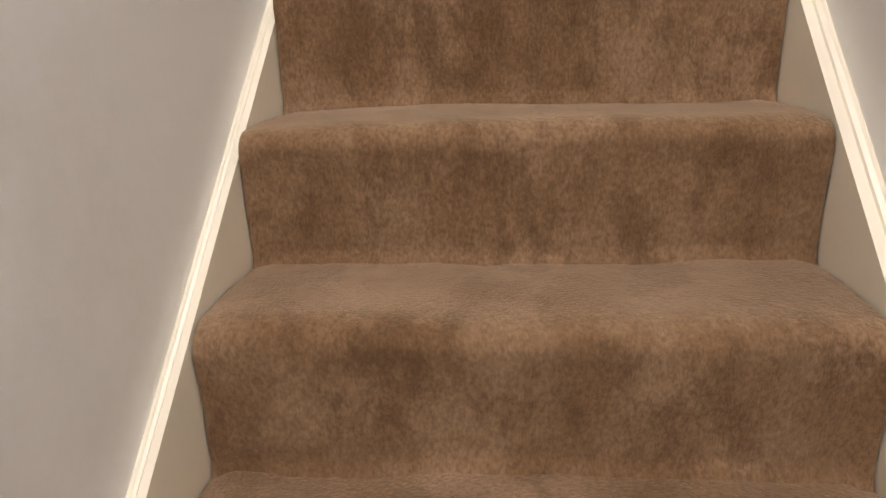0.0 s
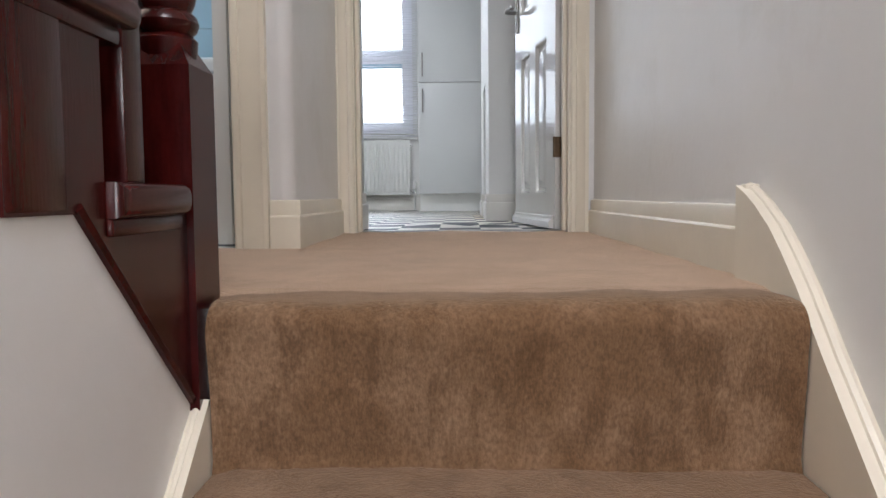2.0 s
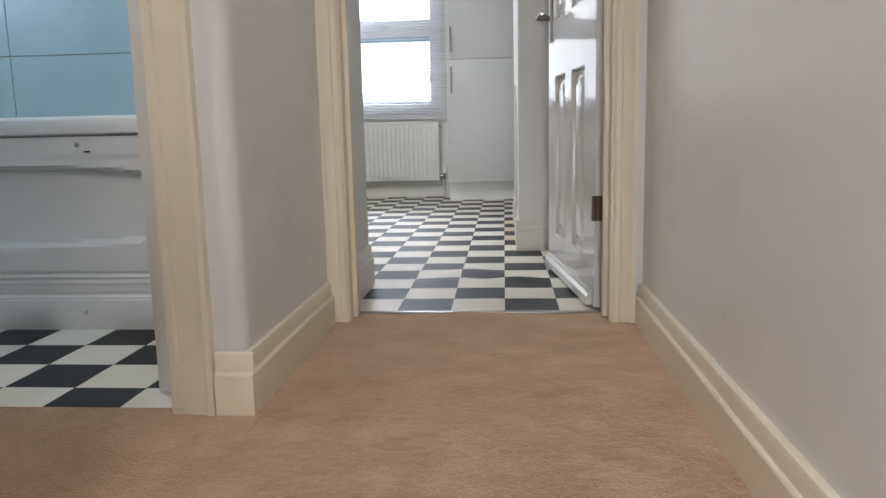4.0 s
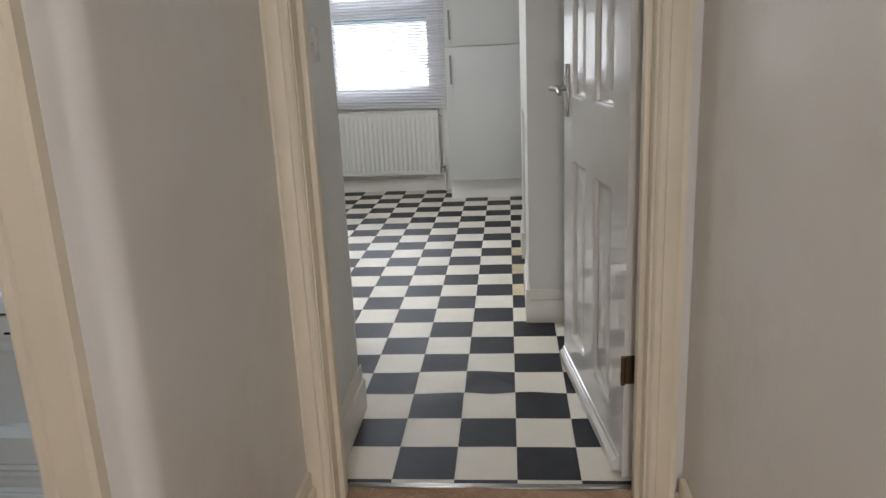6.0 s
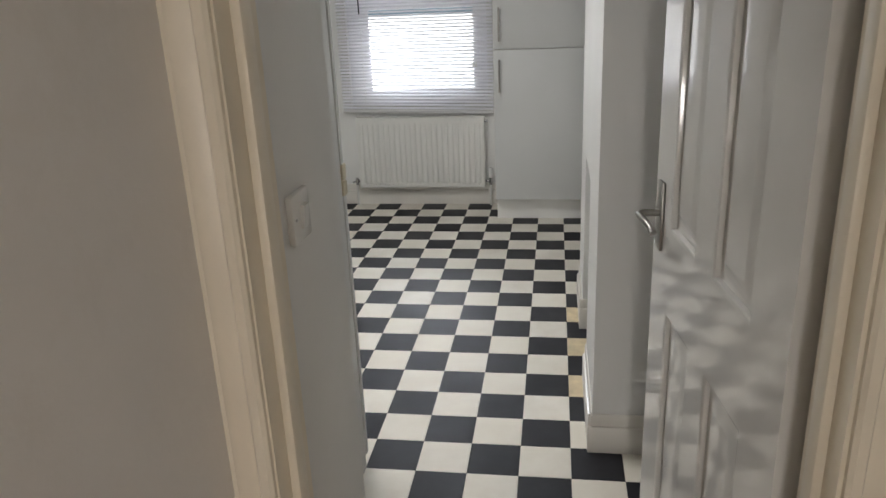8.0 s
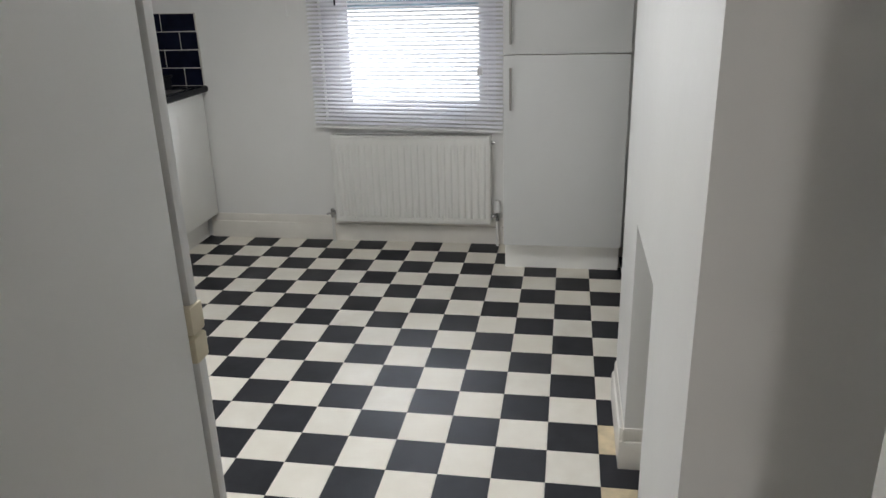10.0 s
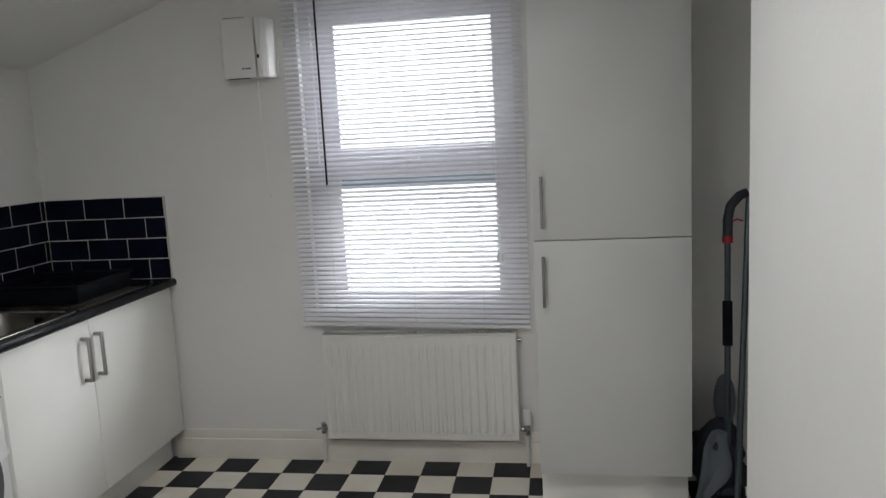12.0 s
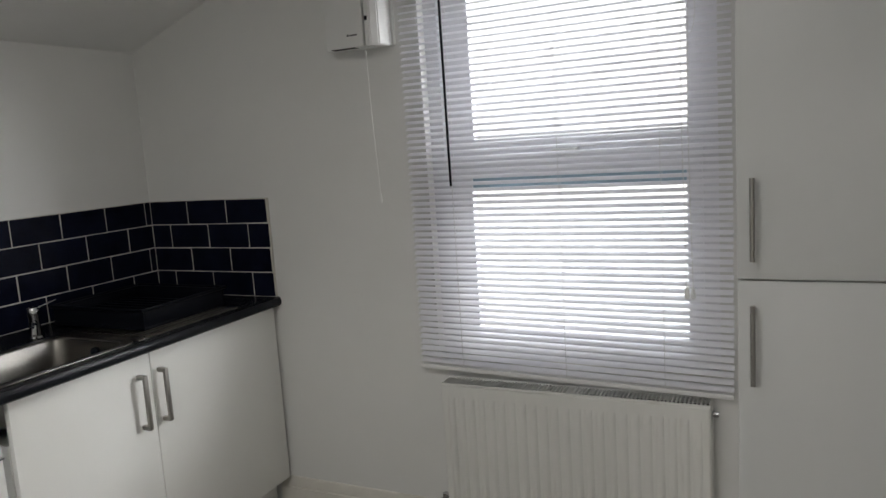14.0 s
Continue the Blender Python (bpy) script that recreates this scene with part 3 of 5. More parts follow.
baluster(-2.487, 0.151)
baluster(-2.592, 0.336)
bm = bmesh.new()
prism(bm, [(-2.3, 0.93), (-2.3, 0.99), (-2.7, 1.35), (-2.7, 1.29)], "x", -0.475, -0.415)
bmesh.ops.bevel(bm, geom=bm.edges[:], offset=0.008, segments=2, affect="EDGES")
whole("handrail", bm, WOOD, "dark mahogany handrail of the upper stairs", "handrail", base=(-0.445, -2.5, 1.1))


# ---- skirtings, architraves ----
def skirting(name, a, b, height, side, depth=0.018):
    """A skirting board along x or y from a to b: flat face, groove and rounded top; side: the way it faces."""
    d = depth
    prof = [(0, 0), (d, 0), (d, height * 0.655), (d - 0.002, height * 0.68), (d - 0.008, height * 0.695), (d - 0.008, height * 0.95), (d - 0.010, height * 0.985), (d * 0.25, height), (0, height)]
    bm = bmesh.new()
    if abs(a[0] - b[0]) < 1e-6:
        prism(bm, [(a[0] + side * p, q) for p, q in prof], "y", a[1], b[1])
    else:
        prism(bm, [(a[1] + side * p, q) for p, q in prof], "x", a[0], b[0])
    if "kitchen" in name or "chimney" in name or "stub" in name:
        return setting(name, bm, KITCHEN_TRIM, "off-white gloss painted skirting board", "skirting")
    return setting(name, bm, CREAM, "cream gloss painted skirting board", "skirting")


skirting("baseboard_corridor_east", (XR, -2.074), (XR, YD0 - 0.022), 0.118, -1, 0.022)
skirting("baseboard_corridor_west", (XL, YB + 0.002), (XL, YD0 - 0.022), 0.128, 1)
skirting("baseboard_landing", (BX1 + 0.09, YB), (XL + 0.018, YB), 0.128, -1)
skirting("baseboard_stub", (-0.488, YD1 + 0.024), (-0.488, -0.094), 0.15, 1, 0.014)
skirting("baseboard_kitchen_north", (-2.27, YN), (-0.44, YN), 0.148, -1, 0.016)
skirting("baseboard_chimney_front", (0.054, 0.66), (0.5, 0.66), 0.14, -1, 0.014)
skirting("baseboard_chimney_side", (0.068, 0.647), (0.068, 1.17), 0.14, -1, 0.014)
skirting("baseboard_chimney_side", (0.068, 1.597), (0.068, 2.04), 0.14, -1, 0.014)
skirting("baseboard_chimney_reveal", (0.054, 1.61), (0.42, 1.61), 0.14, -1, 0.014)
skirting("baseboard_kitchen_east", (KE, YD1), (KE, 0.66), 0.14, -1)
setting("skirting_end_trim", B(XR - 0.024, XR, -2.098, -2.074, -0.01, 0.15, bevel=0.004), CREAM, "cream upright joint of skirting and string", "trim")


def architrave(name, x0, x1, zt, y, side, w=0.062):
    """Moulded architrave round an opening in a wall facing along y."""
    t = thing(name, ((x0 + x1) / 2, y, 0), "cream gloss painted moulded architrave", "architrave")
    t["kind"] = "structure"
    s = side
    prof = [(0, 0), (0, 0.012), (0.006, 0.016), (0.018, 0.016), (0.022, 0.011), (w - 0.02, 0.016), (w - 0.012, 0.022), (w, 0.022), (w, 0)]
    for ends, sg in (((x0, 1), -1), ((x1, 1), 1)):
        bm = bmesh.new()
        prism(bm, [(ends[0] + sg * p, y + s * q) for p, q in prof], "z", -0.01, zt + w)
        part("upright", bm, CREAM, t)
    bm = bmesh.new()
    prism(bm, [(y + s * q, zt + p) for p, q in prof], "x", x0 - 0.001, x1 + 0.001)
    part("head", bm, CREAM, t)
    return t


architrave("architrave", DX0 - 0.003, DX1 + 0.006, DH + 0.005, YD0, -1)
architrave("architrave", DX0 - 0.003, DX1 + 0.006, DH + 0.005, YD1, 1, 0.045)
architrave("architrave", BX0, BX1 - 0.002, 2.03, YB, -1, 0.09)


def door_lining(x0, x1, y0, y1, zt, stop_y):
    t = thing("door_lining", ((x0 + x1) / 2, y0, 0), "cream gloss painted door lining with stops", "door frame")
    t["kind"] = "structure"
    for a, b in ((x0 - 0.03, x0), (x1, x1 + 0.03)):
        part("jamb", B(a, b, y0 - 0.003, y1 + 0.003, -0.005, zt), CREAM, t)
    part("head", B(x0 - 0.03, x1 + 0.03, y0 - 0.003, y1 + 0.003, zt, zt + 0.03), CREAM, t)
    for a, b in ((x0, x0 + 0.014), (x1 - 0.014, x1)):
        part("stop", B(a, b, stop_y - 0.035, stop_y, 0.008, zt, bevel=0.002), CREAM, t)
    part("stop", B(x0 + 0.014, x1 - 0.014, stop_y - 0.035, stop_y, zt - 0.014, zt), CREAM, t)


door_lining(DX0, DX1, YD0, YD1, DH, YD1 - 0.045)
door_lining(BX0, BX1, YB, YB + 0.1, 2.03, YB + 0.06)


# ---- kitchen door, open into the kitchen ----
def kitchen_door():
    turn = math.degrees(math.atan2(0.81, -0.095))
    t = thing("door_1", (0.309, -0.492, 0.008), "white gloss four-panel door standing open into the kitchen", "door", turn=turn)
    t["kind"] = "structure"
    L, H, th = 0.77, 1.99, 0.04
    bm = bmesh.new()
    for a, b in ((0, 0.145), (0.345, 0.45), (0.64, L)):
        box(bm, a, b, 0, th, 0, H)
    for a, b in ((0.145, 0.345), (0.45, 0.64)):
        for c, d in ((0, 0.135), (0.735, 0.93), (1.86, H)):
            box(bm, a, b, 0, th, c, d)
    bmesh.ops.remove_doubles(bm, verts=bm.verts, dist=1e-5)
    leaf = part("leaf", bm, WHITE_GLOSS, t, "", True)
    for a, b in ((0.145, 0.345), (0.45, 0.64)):
        for c, d in ((0.135, 0.735), (0.93, 1.86)):
            bm = bmesh.new()
            for face, sg in ((0.0, 1), (th, -1)):
                loops = []
                for inset, depth in ((0, 0.0), (0.004, 0.001), (0.008, 0.004), (0.010, 0.0135), (0.014, 0.015), (0.026, 0.015), (0.052, 0.0055), (0.056, 0.005)):
                    y = face + sg * depth
                    loops.append([bm.verts.new(q) for q in ((a + inset, y, c + inset), (b - inset, y, c + inset), (b - inset, y, d - inset), (a + inset, y, d - inset))])
                for p, q in zip(loops, loops[1:]):
                    for k in range(4):
                        bm.faces.new((p[k], p[(k + 1) % 4], q[(k + 1) % 4], q[k]))
                bm.faces.new(loops[-1])
            part("door_panel", bm, WHITE_GLOSS, t, "raised moulded door panel", True)
    bm = bmesh.new()
    prism(bm, [(th, 0.002), (th + 0.017, 0.002), (th + 0.017, 0.026), (th + 0.011, 0.034), (th + 0.006, 0.036), (th + 0.004, 0.046), (th, 0.048)], "x", 0.03, L + 0.004)
    part("draught_strip", bm, WHITE_GLOSS, t, "white painted weather strip along the foot", True)
    for s, y in ((1, th), (-1, 0.0)):
        bm = box(bmesh.new(), 0.690, 0.726, y, y + s * 0.008, 0.865, 1.03, bevel=0.003)
        plate = part("handle_plate", bm, STEEL, t, "satin steel handle back plate", True)
        bm = bmesh.new()
        tube(bm, [(0.708, y + s * 0.006, 0.955), (0.708, y + s * 0.045, 0.955), (0.700, y + s * 0.055, 0.955), (0.66, y + s * 0.057, 0.957), (0.60, y + s * 0.053, 0.955), (0.585, y + s * 0.05, 0.945)], 0.0085, 12)
        part("lever", bm, STEEL, plate, "satin steel lever handle", True)
    for z in (0.265, 1.55):
        bm = bmesh.new()
        rod(bm, (-0.006, th + 0.004, z), (-0.006, th + 0.004, z + 0.075), 0.006)
        box(bm, -0.004, 0.0, 0.006, th, z, z + 0.075)
        part("hinge", bm, BRASS, t, "worn brass butt hinge", True)
    return t


kitchen_door()

# ---- light switch ----
t = thing("light_switch", (-0.482, -0.36, 1.125), "white plastic single rocker light switch on the wall", "light switch")
plate = part("plate", B(-0.489, -0.476, -0.402, -0.317, 1.083, 1.168, bevel=0.004), SWITCH_WHITE, t)
bm = bmesh.new()
prism(bm, [(-0.477, 1.106), (-0.471, 1.106), (-0.466, 1.146), (-0.477, 1.146)], "y", -0.370, -0.348)
part("rocker", bm, SWITCH_WHITE, plate)
for y in (-0.390, -0.329):
    part("screw", rod(bmesh.new(), (-0.477, y, 1.126), (-0.4745, y, 1.126), 0.003, seg=10), CHROME, plate)


# ---- fridge freezer beside the stub wall ----
def fridge():
    x0, x1, y0, y1 = -1.20, -0.657, -0.005, 0.522
    t = thing("fridge_freezer", ((x0 + x1) / 2, 0.25, 0), "white fridge freezer standing against the kitchen wall", "fridge")
    part("body", B(x0, x1, y0, y1 - 0.040, 0.02, 1.72, bevel=0.004), FRIDGE, t)
    for z0, z1 in ((0.05, 0.96), (0.975, 1.72)):
        part("gasket", B(x0 + 0.012, x1 - 0.012, y1 - 0.041, y1 - 0.024, z0 + 0.012, z1 - 0.012), GASKET, t)
        part("door", B(x0, x1, y1 - 0.024, y1, z0, z1, bevel=0.006), FRIDGE, t)
    for z0, z1 in ((0.925, 0.966), (0.970, 1.015)):
        part("hinge", B(x1 - 0.05, x1 + 0.004, y1 - 0.034, y1 + 0.003, z0, z1, bevel=0.004), SEALANT, t, "yellowed plastic hinge cover")
    for x in (x0 + 0.05, x1 - 0.05):
        for y in (y0 + 0.05, y1 - 0.12):
            part("foot", rod(bmesh.new(), (x, y, -0.003), (x, y, 0.022), 0.018), GASKET, t)


fridge()


# ---- radiator ----
def radiator():
    x0, x1, z0, z1, yf, yb = -1.447, -0.545, 0.141, 0.64, 3.570, 3.652
    t = thing("radiator", (-0.996, 3.62, z0), "white steel panel radiator under the window", "radiator")
    bm = bmesh.new()
    n, m0 = 23, 0.018
    ridge = (x1 - x0 - 2 * m0) / n
    xs, ds = [x0, x0 + 0.004, x0 + m0], [0.004, 0.0, 0.0]
    for k in range(n):
        a = x0 + m0 + ridge * k
        xs += [a + ridge * f for f in (0.14, 0.26, 0.40, 0.60, 0.74, 0.86, 1.0)]
        ds += [0.0, -0.006, -0.0095, -0.0095, -0.006, 0.0, 0.0]
    xs += [x1 - 0.004, x1]
    ds += [0.0, 0.004]
    zs = [(z0, 0.004, 0), (z0 + 0.004, 0, 0), (z0 + 0.032, 0, 0), (z0 + 0.045, 0, 1), (z1 - 0.06, 0, 1), (z1 - 0.042, 0, 0), (z1 - 0.005, 0, 0), (z1, 0.004, 0)]
    rows = [[bm.verts.new((x, yf + e - d * f * -1 if f else yf + max(e, d if d > 0 else 0), z)) for x, d in zip(xs, ds)] for z, e, f in zs]
    for a, b in zip(rows, rows[1:]):
        for i in range(len(xs) - 1):
            bm.faces.new((a[i], a[i + 1], b[i + 1], b[i]))
    part("front_panel", bm, RAD_WHITE, t, "ribbed white enamel panel")
    part("back_panel", B(x0 + 0.005, x1 - 0.005, yb - 0.008, yb, z0 + 0.005, z1 - 0.005), RAD_WHITE, t)
    for a, b in ((x0 - 0.001, x0 + 0.0035), (x1 - 0.0035, x1 + 0.001)):
        part("side_panel", B(a, b, yf + 0.005, yb, z0 + 0.003, z1 + 0.002), RAD_WHITE, t)
    bm = bmesh.new()
    for y0, y1 in ((yf + 0.001, yf + 0.008), (yb - 0.009, yb)):
        box(bm, x0, x1, y0, y1, z1 + 0.0005, z1 + 0.006)
    n2 = 72
    for k in range(n2 + 1):
        a = x0 + (x1 - x0 - 0.005) * k / n2
        box(bm, a, a + (0.022 if k == n2 // 2 else 0.0042), yf + 0.008, yb - 0.009, z1 - 0.004, z1 + 0.005)
    part("top_grille", bm, RAD_WHITE, t, "white slotted top grille")
    # solid black block: shade inside the radiator painted in under the slots
    part("convector", B(x0 + 0.006, x1 - 0.006, yf + 0.009, yb - 0.009, z0 + 0.03, z1 - 0.014), DARK_PLASTIC, t, "block below the grille, painted black for the shade in its slots")
    bm = bmesh.new()
    for k in range(26):
        a = x0 + 0.03 + (x1 - x0 - 0.06) * (k + 0.5) / 26
        box(bm, a - 0.008, a + 0.008, yf - 0.0035, yf + 0.002, z0 + 0.018, z0 + 0.028, bevel=0.002, seg=1)
    part("weld_dimples", bm, RAD_WHITE, t)
    # valves and tails
    for x, s in ((x0, -1), (x1, 1)):
        bm = bmesh.new()
        rod(bm, (x - s * 0.01, 3.62, z0 + 0.038), (x + s * 0.045, 3.62, z0 + 0.038), 0.009)
        rod(bm, (x + s * 0.018, 3.62, z0 + 0.038), (x + s * 0.03, 3.62, z0 + 0.038), 0.014, seg=6)
        rod(bm, (x + s * 0.036, 3.62, z0 + 0.01), (x + s * 0.036, 3.62, z0 + 0.062), 0.011)
        part("valve", bm, CHROME, t, "chrome radiator valve")
        part("pipe_tail", rod(bmesh.new(), (x + s * 0.036, 3.62, -0.003), (x + s * 0.036, 3.62, z0 + 0.012), 0.0085), RAD_WHITE, t, "white painted pipe")
    part("thermostat", lathe(bmesh.new(), [(0.013, z0 + 0.06), (0.017, z0 + 0.064), (0.019, z0 + 0.08), (0.019, z0 + 0.115), (0.016, z0 + 0.13), (0.006, z0 + 0.134)], x1 + 0.036, 3.62, 20), PLASTIC, t, "white plastic thermostatic head")
    bm = bmesh.new()
    rod(bm, (x0 - 0.07, 3.615, z0 + 0.03), (x0 - 0.036, 3.62, z0 + 0.038), 0.006)
    part("drain_cock", bm, CHROME, t)
    part("bleed_cap", rod(bmesh.new(), (x1, 3.63, z1 - 0.04), (x1 + 0.02, 3.63, z1 - 0.04), 0.009), CHROME, t)


radiator()


# ---- window and blind ----
def window():
    t = thing("window_1", (-1.0, YN + 0.16, WZ0), "white sash window with two clear panes", "window")
    t["kind"] = "structure"
    y0, y1 = YN + 0.045, YN + 0.115
    f = 0.05
    bm = bmesh.new()
    box(bm, WX0, WX0 + f, y0, y1, WZ0, WZ1), box(bm, WX1 - f, WX1, y0, y1, WZ0, WZ1)
    box(bm, WX0 + f, WX1 - f, y0, y1, WZ0, WZ0 + f), box(bm, WX0 + f, WX1 - f, y0, y1, WZ1 - f, WZ1)
    part("window_frame", bm, FRAME_WHITE, t, "white window frame")
    for a, b, yy in ((WZ0 + f, 1.422, y0 - 0.012), (1.422, WZ1 - f, y0 + 0.028)):
        s, e, er = 0.066, 0.104, 0.046
        x0, x1 = WX0 + f, WX1 - f
        bm = bmesh.new()
        for r in ((x0, x0 + e, a, b), (x1 - er, x1, a, b), (x0 + e, x1 - er, a, a + s), (x0 + e, x1 - er, b - s, b)):
            box(bm, r[0], r[1], yy, yy + 0.038, r[2], r[3])
        part("sash", bm, FRAME_WHITE, t, "white sash frame")
        pane = part("pane", B(x0 + e - 0.004, x1 - er + 0.004, yy + 0.016, yy + 0.020, a + s - 0.004, b - s + 0.004), GLASS, t, "clear glass pane")
        pane.visible_shadow = False
        if a < 1:
            # pale blue strip just below the lower sash's top rail
            part("blue_strip", B(x0 + e + 0.001, x1 - er - 0.001, yy + 0.006, yy + 0.014, b - s - 0.046, b - s - 0.001, bevel=0.002), BLUE_STRIP, t, "pale blue strip along the top of the lower pane")
    part("sash_lock", B(-1.04, -0.96, y0 - 0.03, y0 + 0.02, 1.423, 1.443, bevel=0.005), PLASTIC, t)
    part("window_sill", B(WX0 - 0.002, WX1 + 0.002, YN + 0.005, y0, WZ0 - 0.002, WZ0 + 0.016, bevel=0.004), WHITE_GLOSS, t, "white painted sill board")
    return t


window()


def venetian_blind():
    x0, x1, yb, zt, zb = -1.545, -0.482, 3.628, 2.205, 0.694
    t = thing("venetian_blind", (-1.01, yb, zt), "white venetian blind with half-open slats, hanging slightly askew", "blind")
    sag = -0.028 / (x1 - x0)
    part("head_rail", B(x0, x1, yb - 0.014, yb + 0.014, zt, zt + 0.028, bevel=0.003), PLASTIC, t)
    for x, side in ((x0 - 0.006, 0.0), (x1 - 0.020, 0.0225)):
        bracket = part("bracket", boxes((x, x + 0.02, yb - 0.018, yb - 0.015, zt - 0.004, zt + 0.036), (x, x + 0.02, yb - 0.015, YN, zt + 0.031, zt + 0.036), (x, x + 0.003, yb - 0.015, YN, zt - 0.002, zt + 0.031)), PLASTIC, t)
        part("bracket_cover", boxes((x, x + 0.026, yb - 0.0225, yb - 0.0183, zt - 0.004, zt - 0.0005), (x, x + 0.026, yb - 0.0225, yb - 0.0183, zt + 0.0325, zt + 0.036), (x + side, x + side + 0.0035, yb - 0.0225, yb - 0.0183, zt - 0.0005, zt + 0.0325)), DARK_PLASTIC, bracket, "dark edge of the clear bracket")
    # one curved slat, shared by all
    bm = bmesh.new()
    w, n, half = 0.0125, 4, (x1 - x0) / 2
    tilt = radians(26)
    rows = []
    for k in range(n + 1):
        u = -1 + 2 * k / n
        p = Vector((0, u * w, 0.0022 * (1 - u * u)))
        p = Matrix.Rotation(tilt, 3, "X") @ p
        rows.append([bm.verts.new((s * half, p.y, p.z)) for s in (-1, -0.33, 0.33, 1)])
    for a, b in zip(rows, rows[1:]):
        for i in range(3):
            bm.faces.new((a[i], a[i + 1], b[i + 1], b[i]))
    me = mesh_of("slat", bm, SLAT)
    count = 69
    pitch = (zt - 0.012 - zb - 0.018) / (count - 1)
    for k in range(count):
        s = new("slat", me)
        s.parent = t
        f = k / (count - 1)
        lean = math.degrees(math.atan(sag * max(0.0, (f - 0.72) / 0.28)))
        s.matrix_basis = pose((random.random() - 0.5) * 0.003, 0, -0.012 - pitch * k + sag * half * max(0.0, (f - 0.72) / 0.28), (random.random() - 0.5) * 3, -lean, 0)
    bm = B(x0 - 0.001, x1 + 0.001, yb - 0.013, yb + 0.013, zb - 0.012, zb + 0.004, bevel=0.003)
    for v in bm.verts:
        v.co.z += sag * (v.co.x - x0)
    part("bottom_rail", bm, PLASTIC, t)
    for x in (x0 + 0.17, -1.0, x1 - 0.20):
        for y in (yb - 0.0135, yb + 0.0135):
            part("ladder_cord", rod(bmesh.new(), (x, y, zb - 0.005 + sag * (x - x0)), (x, y, zt), 0.0009, seg=6), PLASTIC, t)
    bm = bmesh.new()
    rod(bm, (-1.376, yb - 0.026, 2.185), (-1.374, yb - 0.026, 1.338), 0.0045, seg=6)
    part("tilt_wand", bm, DARK_PLASTIC, t, "dark plastic tilt wand")
    for dx in (0, 0.018):
        part("lift_cord", tube(bmesh.new(), [(-0.615 + dx, yb - 0.02, zt), (-0.613 + dx * 1.2, yb - 0.022, 1.9), (-0.617 + dx, yb - 0.022, 1.5), (-0.610 + dx, yb - 0.021, 1.0)], 0.0012, 6), PLASTIC, t)
        part("cord_pull", lathe(bmesh.new(), [(0.003, 1.005), (0.006, 0.998), (0.0085, 0.972), (0.004, 0.968)], -0.610 + dx, yb - 0.021, 12), PLASTIC, t)
    loop = [(-0.590 + 0.016 * math.sin(a), yb - 0.027, 1.82 + 0.07 * math.cos(a)) for a in np.linspace(0, 2 * math.pi, 15)]
    part("cord_loop", tube(bmesh.new(), loop, 0.0012, 6), PLASTIC, t)


venetian_blind()


# ---- fan heater with pull cord ----
def wall_fan():
    x0, x1, z0, z1 = -1.816, -1.582, 1.831, 2.092
    t = thing("wall_fan_heater", ((x0 + x1) / 2, YN, z0), "white plastic wall fan heater with a pull cord", "heater")
    part("back_plate", B(x0 - 0.012, x1 + 0.004, YN - 0.02, YN, z0 + 0.004, z1 - 0.002, bevel=0.004), PLASTIC, t)
    bm = bmesh.new()
    pts = [(x0, YN - 0.02), (x0 + 0.004, YN - 0.085), (x0 + 0.03, YN - 0.100), (x0 + 0.168, YN - 0.108), (x0 + 0.168, YN - 0.02)]
    prism(bm, pts, "z", z0, z1)
    bmesh.ops.bevel(bm, geom=bm.edges[:], offset=0.003, segments=2, affect="EDGES")
    cover = part("front_cover", bm, PLASTIC, t)
    bm = bmesh.new()
    prism(bm, [(x0 + 0.174, YN - 0.02), (x0 + 0.174, YN - 0.104), (x0 + 0.195, YN - 0.104), (x0 + 0.218, YN - 0.085), (x1, YN - 0.02)], "z", z0 + 0.001, z1 - 0.002)
    bmesh.ops.bevel(bm, geom=bm.edges[:], offset=0.004, segments=2, affect="EDGES")
    part("side_housing", bm, PLASTIC, t)
    part("switch_slot", B(x0 + 0.177, x0 + 0.187, YN - 0.1055, YN - 0.103, 1.915, 1.93), DARK_PLASTIC, t)
    for zz, y in ((z0 - 0.0008, 0), (z1 + 0.0008, 0)):
        for k in range(9):
            x = x0 + 0.035 + k * 0.011
            part("vent_slot", B(x, x + 0.005, YN - 0.1045, YN - 0.075, zz - 0.001, zz + 0.001), DARK_PLASTIC, cover)
    part("maker_mark", boxes((x0 + 0.105, x0 + 0.112, YN - 0.1085, YN - 0.106, 1.868, 1.876), (x0 + 0.116, x0 + 0.145, YN - 0.1085, YN - 0.107, 1.869, 1.874)), PRINT, cover)
    cord = [(x0 + 0.165, YN - 0.09, z0), (x0 + 0.168, YN - 0.088, 1.6), (x0 + 0.178, YN - 0.086, 1.32)]
    part("pull_cord", tube(bmesh.new(), cord, 0.0011, 6), PLASTIC, t)
    part("cord_joint", lathe(bmesh.new(), [(0.002, 1.815), (0.0035, 1.812), (0.0035, 1.803), (0.002, 1.80)], x0 + 0.165, YN - 0.09, 10), PLASTIC, t)
    part("cord_pull", lathe(bmesh.new(), [(0.0022, 1.322), (0.0042, 1.315), (0.005, 1.295), (0.003, 1.29)], x0 + 0.178, YN - 0.086, 10), PLASTIC, t)


wall_fan()


# ---- tall cabinet ----
def bar_handle(parent, a, b, out, r=0.006):
    """A bar handle from a to b, standing off its door by the vector out."""
    a, b, out = Vector(a), Vector(b), Vector(out)
    bm = bmesh.new()
    d = (b - a).normalized()
    rod(bm, a + out - d * 0.012, b + out + d * 0.012, r)
    for p in (a, b):
        rod(bm, p, p + out, r * 0.85)
    return part("handle", bm, STEEL, parent, "brushed steel bar handle")


